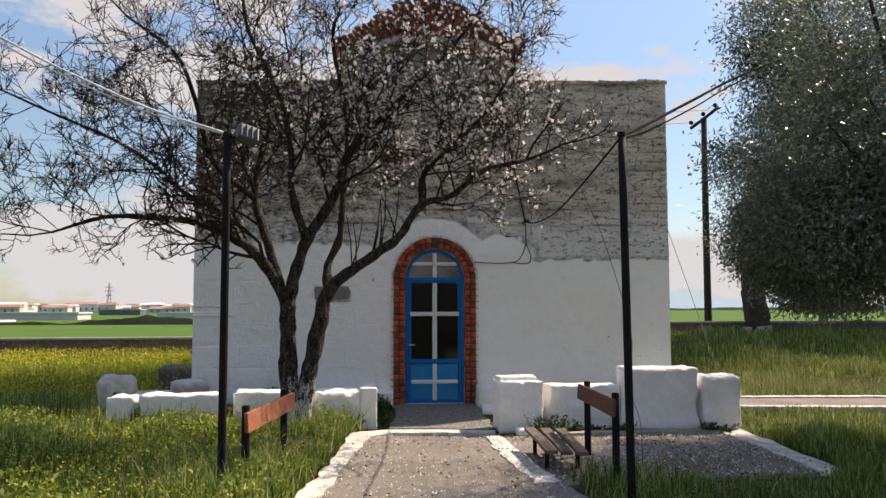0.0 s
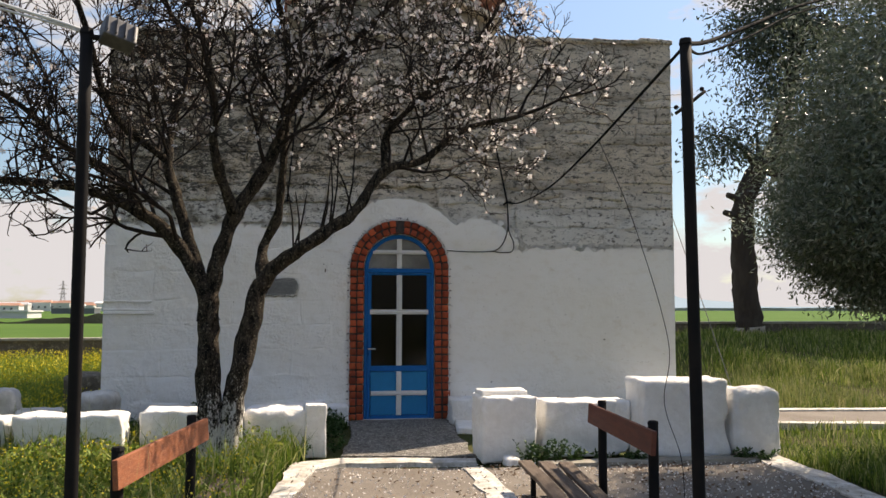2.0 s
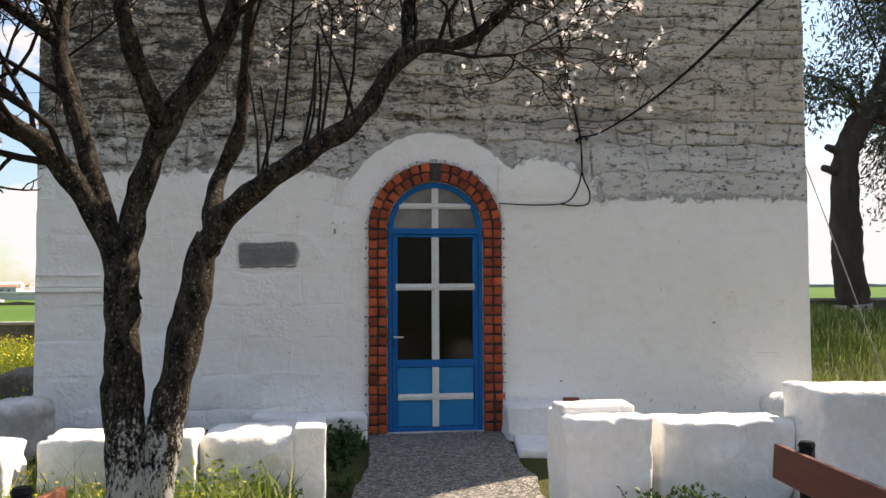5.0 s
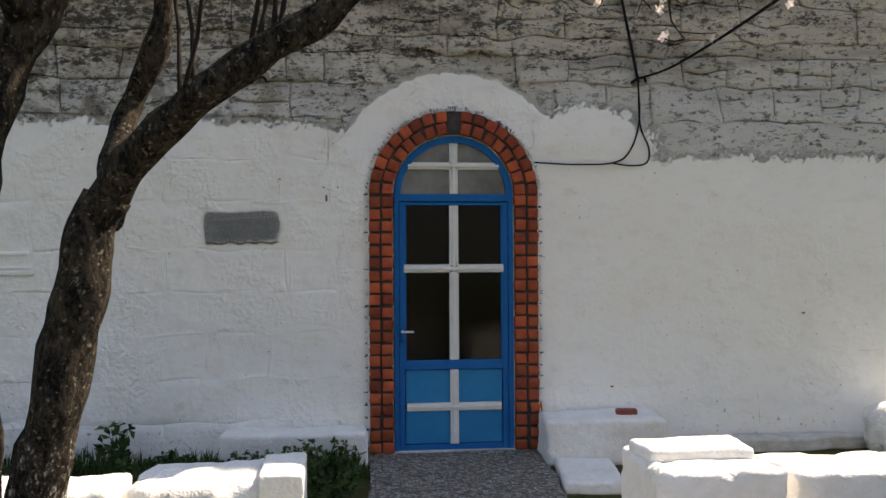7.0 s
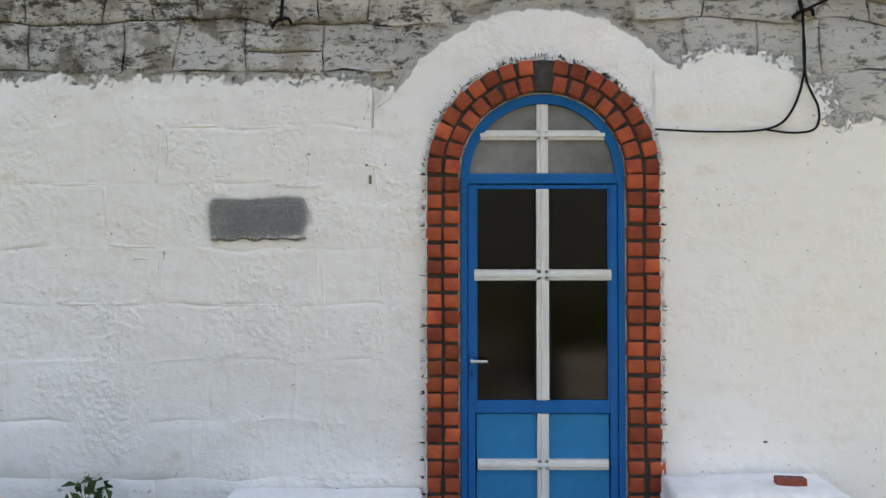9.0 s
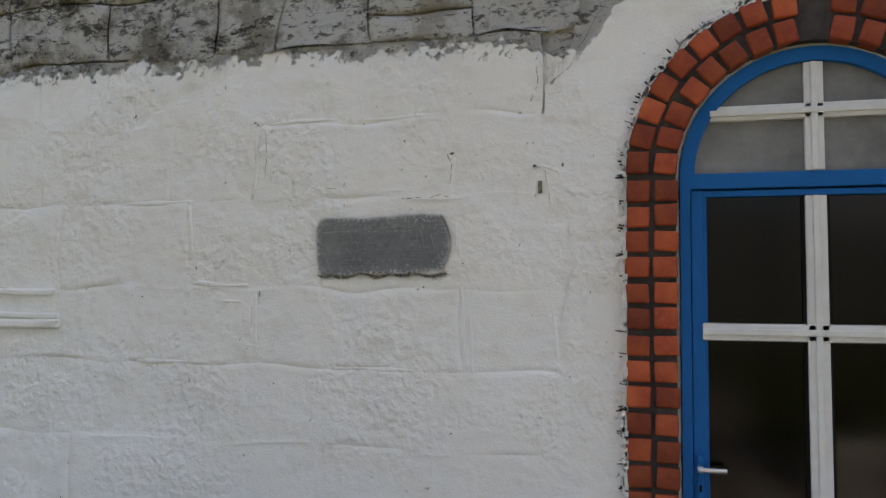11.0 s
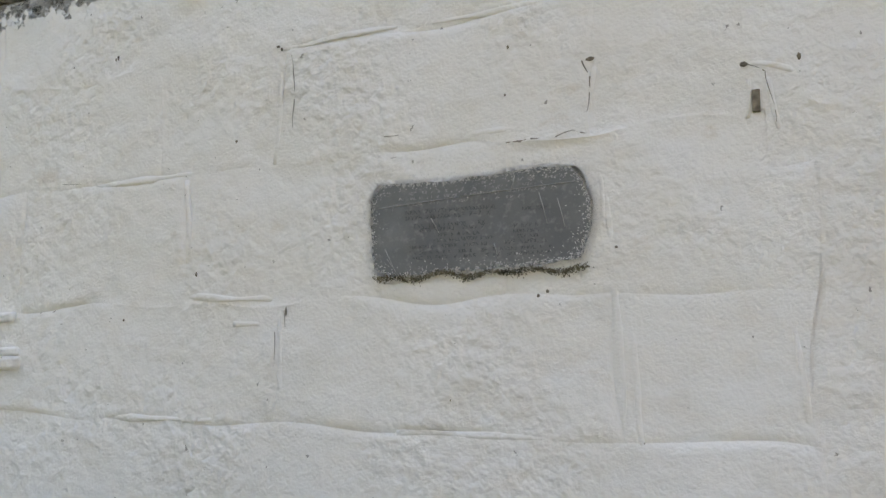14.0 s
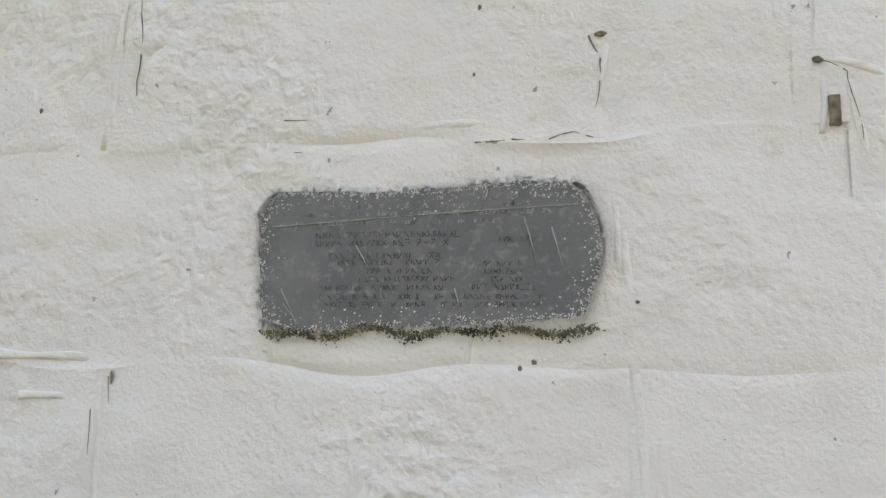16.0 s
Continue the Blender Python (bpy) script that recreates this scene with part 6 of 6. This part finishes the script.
# low leafy herbs among the grass, and leaf litter on the yard
n = 90000
hx, hy = r.uniform(-6.2, -1.4, n), r.uniform(-11, -2.4, n)
hk = r.random(n) < np.clip(0.45 + 0.4 * np.sin(hx * 2.1 + 1) * np.sin(hy * 1.7) + 0.4 * np.sin(hx * 7.3 + hy) * np.sin(hy * 6.1 - hx), 0.05, 1)
ok = hk & (hx < path_left(hy) - 0.03)
hc = np.stack([hx, hy, r.uniform(0.0, 0.30, n) * (0.6 + 0.55 * np.sin(hx * 1.7 + 0.6 * hy) ** 2)], 1)[ok]
tagged(leaf_mesh("herb_leaves", hc, r.normal(0, 1, hc.shape) + np.array([0, 0, 0.3]), r.uniform(0.016, 0.040, len(hc)), r.uniform(0.03, 0.075, len(hc)), M["herb"], None, "", 0.2, 41), "small light green herb leaves in the grass", "herbs", kind="stuff")
n = 9000
hx, hy = r.uniform(0.6, 9, n), r.uniform(-10, -3.5, n)
ok = right_front(hx, hy)
hc = np.stack([hx, hy, r.uniform(0.0, 0.14, n)], 1)[ok]
tagged(leaf_mesh("herb_leaves", hc, r.normal(0, 1, hc.shape), r.uniform(0.012, 0.024, len(hc)), r.uniform(0.02, 0.05, len(hc)), M["weed"], None, "", 0.2, 42), "small dark green herb leaves in the shade", "herbs", kind="stuff")
n = 3800
lx, ly = r.uniform(-1.4, 3.3, n), r.uniform(-7, -3.45, n)
ok = (r.random(n) < np.clip(0.15 + 0.9 * (lx > 0.5) * np.sin(lx * 1.9 + 0.7) ** 2 * np.sin(ly * 1.4) ** 2, 0, 1)) & ((lx < 0.5) | (ly > -6.2)) & (lx > path_left(ly) + 0.1)
lc = np.stack([lx, ly, np.full(n, 0.012)], 1)[ok]
d = r.normal(0, 1, lc.shape)
d[:, 2] = np.abs(d[:, 2]) * 0.3
tagged(leaf_mesh("leaf_litter", lc, d, 0.018, 0.045, M["bud"], None, "", 0.15, 43), "brown dead leaves scattered on the concrete", "leaf litter", kind="stuff")

# petals fallen on the concrete
n = 6500
px, py = r.uniform(-1.7, 3.3, n), r.uniform(-9.5, -3.3, n)
ok = (px > path_left(py) + 0.1) & ((px < 0.5) | (py > -6.1))
pc = np.stack([px, py, np.full(n, 0.019)], 1)[ok]
d = r.normal(0, 1, pc.shape)
d[:, 2] = np.abs(d[:, 2]) * 0.25
tagged(leaf_mesh("fallen_petals", pc, d, 0.017, 0.023, M["petalstuff"], None, "", 0.1, 15), "white almond petals scattered on the concrete", "petals", kind="stuff")

# ---- distance ----
def ridge(name, label, x0, x1, y, base, top, mat, seed, step):
    n = int((x1 - x0) / step)
    vs, fs = [], []
    for i in range(n + 1):
        x = x0 + (x1 - x0) * i / n
        p = Vector((x / (step * 9), seed, 0))
        h = base + (top - base) * max(0.05, 0.5 + 0.7 * noise.noise(p) + 0.25 * noise.noise(p * 4))
        vs += [(x, y, -8), (x, y, h)]
    for i in range(n):
        fs.append((2 * i, 2 * i + 2, 2 * i + 3, 2 * i + 1))
    return tagged(raw(name, vs, fs, M[mat]), label, "hills", kind="structure")


ridge("backdrop", "hills on the horizon, blue-grey haze put in as glow", -2900, 2900, 2900, 1, 9, "hazehill", 2.0, 90)
vs, fs = [], []
for i in range(81):
    x = 700 + 20 * i
    h = 8 + 66 * math.exp(-((x - 1250) / 130) ** 2) + 26 * math.exp(-((x - 1500) / 170) ** 2) + 7 * noise.noise(Vector((x / 70, 1.5, 0)))
    vs += [(x, 2950, -8), (x, 2950, h)]
fs = [(2 * i, 2 * i + 2, 2 * i + 3, 2 * i + 1) for i in range(80)]
tagged(raw("backdrop", vs, fs, M["hazehill"]), "far mountain, pale blue haze put in as glow", "mountain", kind="structure")
ridge("backdrop", "low wooded ridge behind the town, haze put into its grey", -1400, 300, 1480, 1.5, 8, "hazedwood", 8.0, 12)
ridge("backdrop", "line of far woods, haze put into its grey", 200, 1800, 1150, 0.5, 5, "hazedwood", 3.0, 10)
# unseen tree line, added so that the door panes reflect something dark
ridge("backdrop", "added unseen tree line behind the path, darkens door glass reflections", -300, 300, -70, 7, 16, "hazedwood", 6.1, 5)
ridge("backdrop", "bare winter scrub at the field's edge", -200, 60, 150, -1.6, 0.15, "scrub", 4.4, 1.0)

rt = random.Random(4)
for k in range(130):
    y = rt.uniform(620, 1400)
    x = -y * rt.uniform(0.16, 0.46)
    w, dd, h = rt.uniform(8, 26), rt.uniform(8, 14), rt.uniform(3, 8)
    z = -2.2 + (y - 700) * 0.003
    hs = thing("house", "small pale house of the far town", "house", "houses of the far town", at=(x, y, z))
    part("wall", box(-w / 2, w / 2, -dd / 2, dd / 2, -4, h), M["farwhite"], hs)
    b = bmesh.new()
    vv = [b.verts.new(p) for p in ((-w / 2 - .5, -dd / 2 - .5, h), (w / 2 + .5, -dd / 2 - .5, h), (w / 2 + .5, dd / 2 + .5, h), (-w / 2 - .5, dd / 2 + .5, h), (-w / 2 + 1, 0, h + 2), (w / 2 - 1, 0, h + 2))]
    for f in ((0, 1, 5, 4), (1, 2, 5), (2, 3, 4, 5), (3, 0, 4), (3, 2, 1, 0)):
        b.faces.new([vv[i] for i in f])
    part("roof", b, M["farroof"] if rt.random() < 0.6 else M["farwhite"], hs)
    for j in range(int(w / 5)):
        part("window", box(-w / 2 + 2 + 5 * j, -w / 2 + 3.6 + 5 * j, -dd / 2 - 0.1, -dd / 2, h * 0.4, h * 0.4 + 1.8), M["fardark"], hs)
for x, y, w, h, mat in ((-101, 235, 44, 2.6, "farwhite"), (-60, 300, 24, 2.2, "farwhite"), (-84, 180, 9, 1.0, "coping"), (-118, 420, 20, 3.5, "fardark")):
    g_ = thing("shed", "long pale greenhouse or shed beyond the field", "shed", "sheds beyond the field", at=(x, y, -2.3))
    part("wall", box(-w / 2, w / 2, -6, 6, -1, h), M[mat], g_)
    part("roof", box(-w / 2 - .4, w / 2 + .4, -6.4, 6.4, h, h + 0.5), M["farwhite"], g_)
pyl = thing("lattice_pylon", "thin grey lattice pylon far away", "pylon", at=(-262, 900, -6))
for sx in (-1, 1):
    for sy in (-1, 1):
        tube("leg", [(3.5 * sx, 3.5 * sy, 0), (1.2 * sx, 1.2 * sy, 22), (0.4 * sx, 0.4 * sy, 36)], 0.35, 0.25, M["wire"], pyl, sides=4, n=2)
for zz, ww in ((22, 4), (27, 5), (31, 4)):
    tube("crossarm", [(-ww, 0, zz), (0, 0, zz + 0.6), (ww, 0, zz)], 0.3, 0.3, M["wire"], pyl, sides=4, n=2)
for k in range(6):
    a = 3.4 - 0.5 * k
    tube("brace", [(-a, -a, 4 * k), (a, -a, 4 * k + 4)], 0.22, 0.22, M["wire"], pyl, sides=4, n=1)

# ---- masonry of the chapel front, stone by stone ----
COURSES = [-0.04, 0.28, 0.62, 0.97, 1.30, 1.63, 2.015, 2.355, 2.68, 2.98, 3.22, 3.36, 3.66, 3.93, 4.24, 4.50, 4.62, 4.90, 5.16]
rs = random.Random(9)


def wall_stone(x0, x1, z0, z1, proud, rough_, seed):
    g = 0.004 if rough_ > 0.0105 else 0.0
    near = rough_ <= 0.0105 and x1 > -3.2 and z1 > 0.9
    nu, nw = (int((x1 - x0) / 0.016), int((z1 - z0) / 0.016)) if near else (int((x1 - x0) / 0.03), max(3, int((z1 - z0) / 0.03))) if z0 < 4.2 and z0 > 2.3 else (6, 5)
    us = [0] + [0.02 + 0.96 * k / nu for k in range(nu + 1)] + [1]
    ws = [0] + [0.035 + 0.93 * k / nw for k in range(nw + 1)] + [1]
    lumpy = rough_ > 0.004
    vs = []
    for j, w in enumerate(ws):
        for i, u in enumerate(us):
            x = x0 + g + (x1 - x0 - 2 * g) * u
            z = z0 + g + (z1 - z0 - 2 * g) * w
            p = Vector((x * 4, z * 4, seed))
            rim = i in (0, len(us) - 1) or j in (0, len(ws) - 1)
            e = Vector((x * 4, z * 4, 0))
            bare = rough_ > 0.0105
            jx, jz = (0.055 if bare else 0.03) * noise.noise(e * 0.9), (0.05 if bare else 0.03) * noise.noise(e * 0.9 + Vector((7, 3, 1)))
            y = ((0.004 + 0.014 * noise.noise(e * 0.55)) if bare else 0.003 + 0.010 * noise.noise(e * 0.6 + Vector((0, 0, 5)))) if rim else -proud + rough_ * noise.noise(p * 1.3) + 0.5 * rough_ * noise.noise(p * 3) + ((0.0042 if lumpy else 0.0008) * (0.5 * noise.noise(p * 6.5) + noise.noise(p * 14)) if near else 0)
            if near and x > -1.3 and z > 1.9:
                f = min(max((math.hypot(x, z - 2.06) - 1.0) / 0.14, 0.0), 1.0)
                y = 0.008 * (1 - f) + y * f
            vs.append((min(max(x + jx, XL + 0.002), XR - 0.002), y, z + jz))
    m = len(us)
    fs = [(j * m + i, j * m + i + 1, (j + 1) * m + i + 1, (j + 1) * m + i) for j in range(len(ws) - 1) for i in range(m - 1)]
    raw("stone", vs, fs, M["facade"], wall_front, smooth=True)


FIXED = {5: [-2.60, -1.96], 6: [-2.27, -1.385], 4: [-2.26, -1.345], 7: [-2.95, -1.55], 3: [-2.5, -1.4]}
for j in range(len(COURSES) - 1):
    z0, z1 = COURSES[j], COURSES[j + 1]
    white = z1 < 2.7
    spans = []
    if z0 < 2.06:
        spans = [(XL, -0.93)]
    elif z0 < 3.1:
        gap = math.sqrt(max(0.0, 1.05 ** 2 - (z0 - 2.06) ** 2)) + 0.01
        spans = [(XL, -gap), (gap, XR)]
    else:
        spans = [(XL, XR)]
    for a, c in spans:
        cuts = [a]
        fixed = [f for f in FIXED.get(j, []) if a < f < c] if a < 0 else []
        x = a
        while True:
            x += rs.uniform(0.42, 0.78) if white else rs.uniform(0.24, 0.62)
            if x > c - 0.2:
                break
            cuts.append(x)
        if fixed:
            cuts = sorted([q for q in cuts if q == a or (all(abs(q - f) > 0.3 for f in fixed) and q < min(fixed) - 0.2 or q > max(fixed) + 0.3)] + fixed)
        cuts.append(c)
        for x0, x1 in zip(cuts, cuts[1:]):
            if x1 - x0 < 0.05:
                continue
            top = z1
            if j == len(COURSES) - 2:
                t = (x0 + x1) / 2
                top = ZL + (ZR - ZL) * (t - XL) / (XR - XL) + rs.uniform(-0.03, 0.03)
            if white:
                wall_stone(x0, x1, z0, top, rs.uniform(-0.004, 0.002), (0.003 if x0 > -2.0 else rs.choice([0.003, 0.006, 0.008])), rs.uniform(0, 50))
            elif rs.random() < 0.3 and top - z0 > 0.22:
                zm = z0 + (top - z0) * rs.uniform(0.4, 0.6)
                wall_stone(x0, x1, z0, zm, rs.uniform(-0.003, 0.005), 0.012, rs.uniform(0, 50))
                wall_stone(x0, x1, zm, top, rs.uniform(-0.003, 0.005), 0.012, rs.uniform(0, 50))
            else:
                wall_stone(x0, x1, z0, top, rs.uniform(-0.003, 0.006), 0.014, rs.uniform(0, 50))
# ragged coping along the top of the front
xx = XL - 0.02
while xx < XR - 0.05:
    w = min(rs.uniform(0.25, 0.5), XR + 0.03 - xx)
    z = ZL + (ZR - ZL) * (xx + w / 2 - XL) / (XR - XL)
    o = part("coping_stone", rough_box(w - 0.01, 0.66, 0.07, 4, 0.014, 0.02, xx * 7), M["facade"], wall_front, smooth=True)
    o.matrix_local = pose(xx + w / 2, 0.28, z - 0.03 + rs.uniform(-0.015, 0.01))
    xx += w
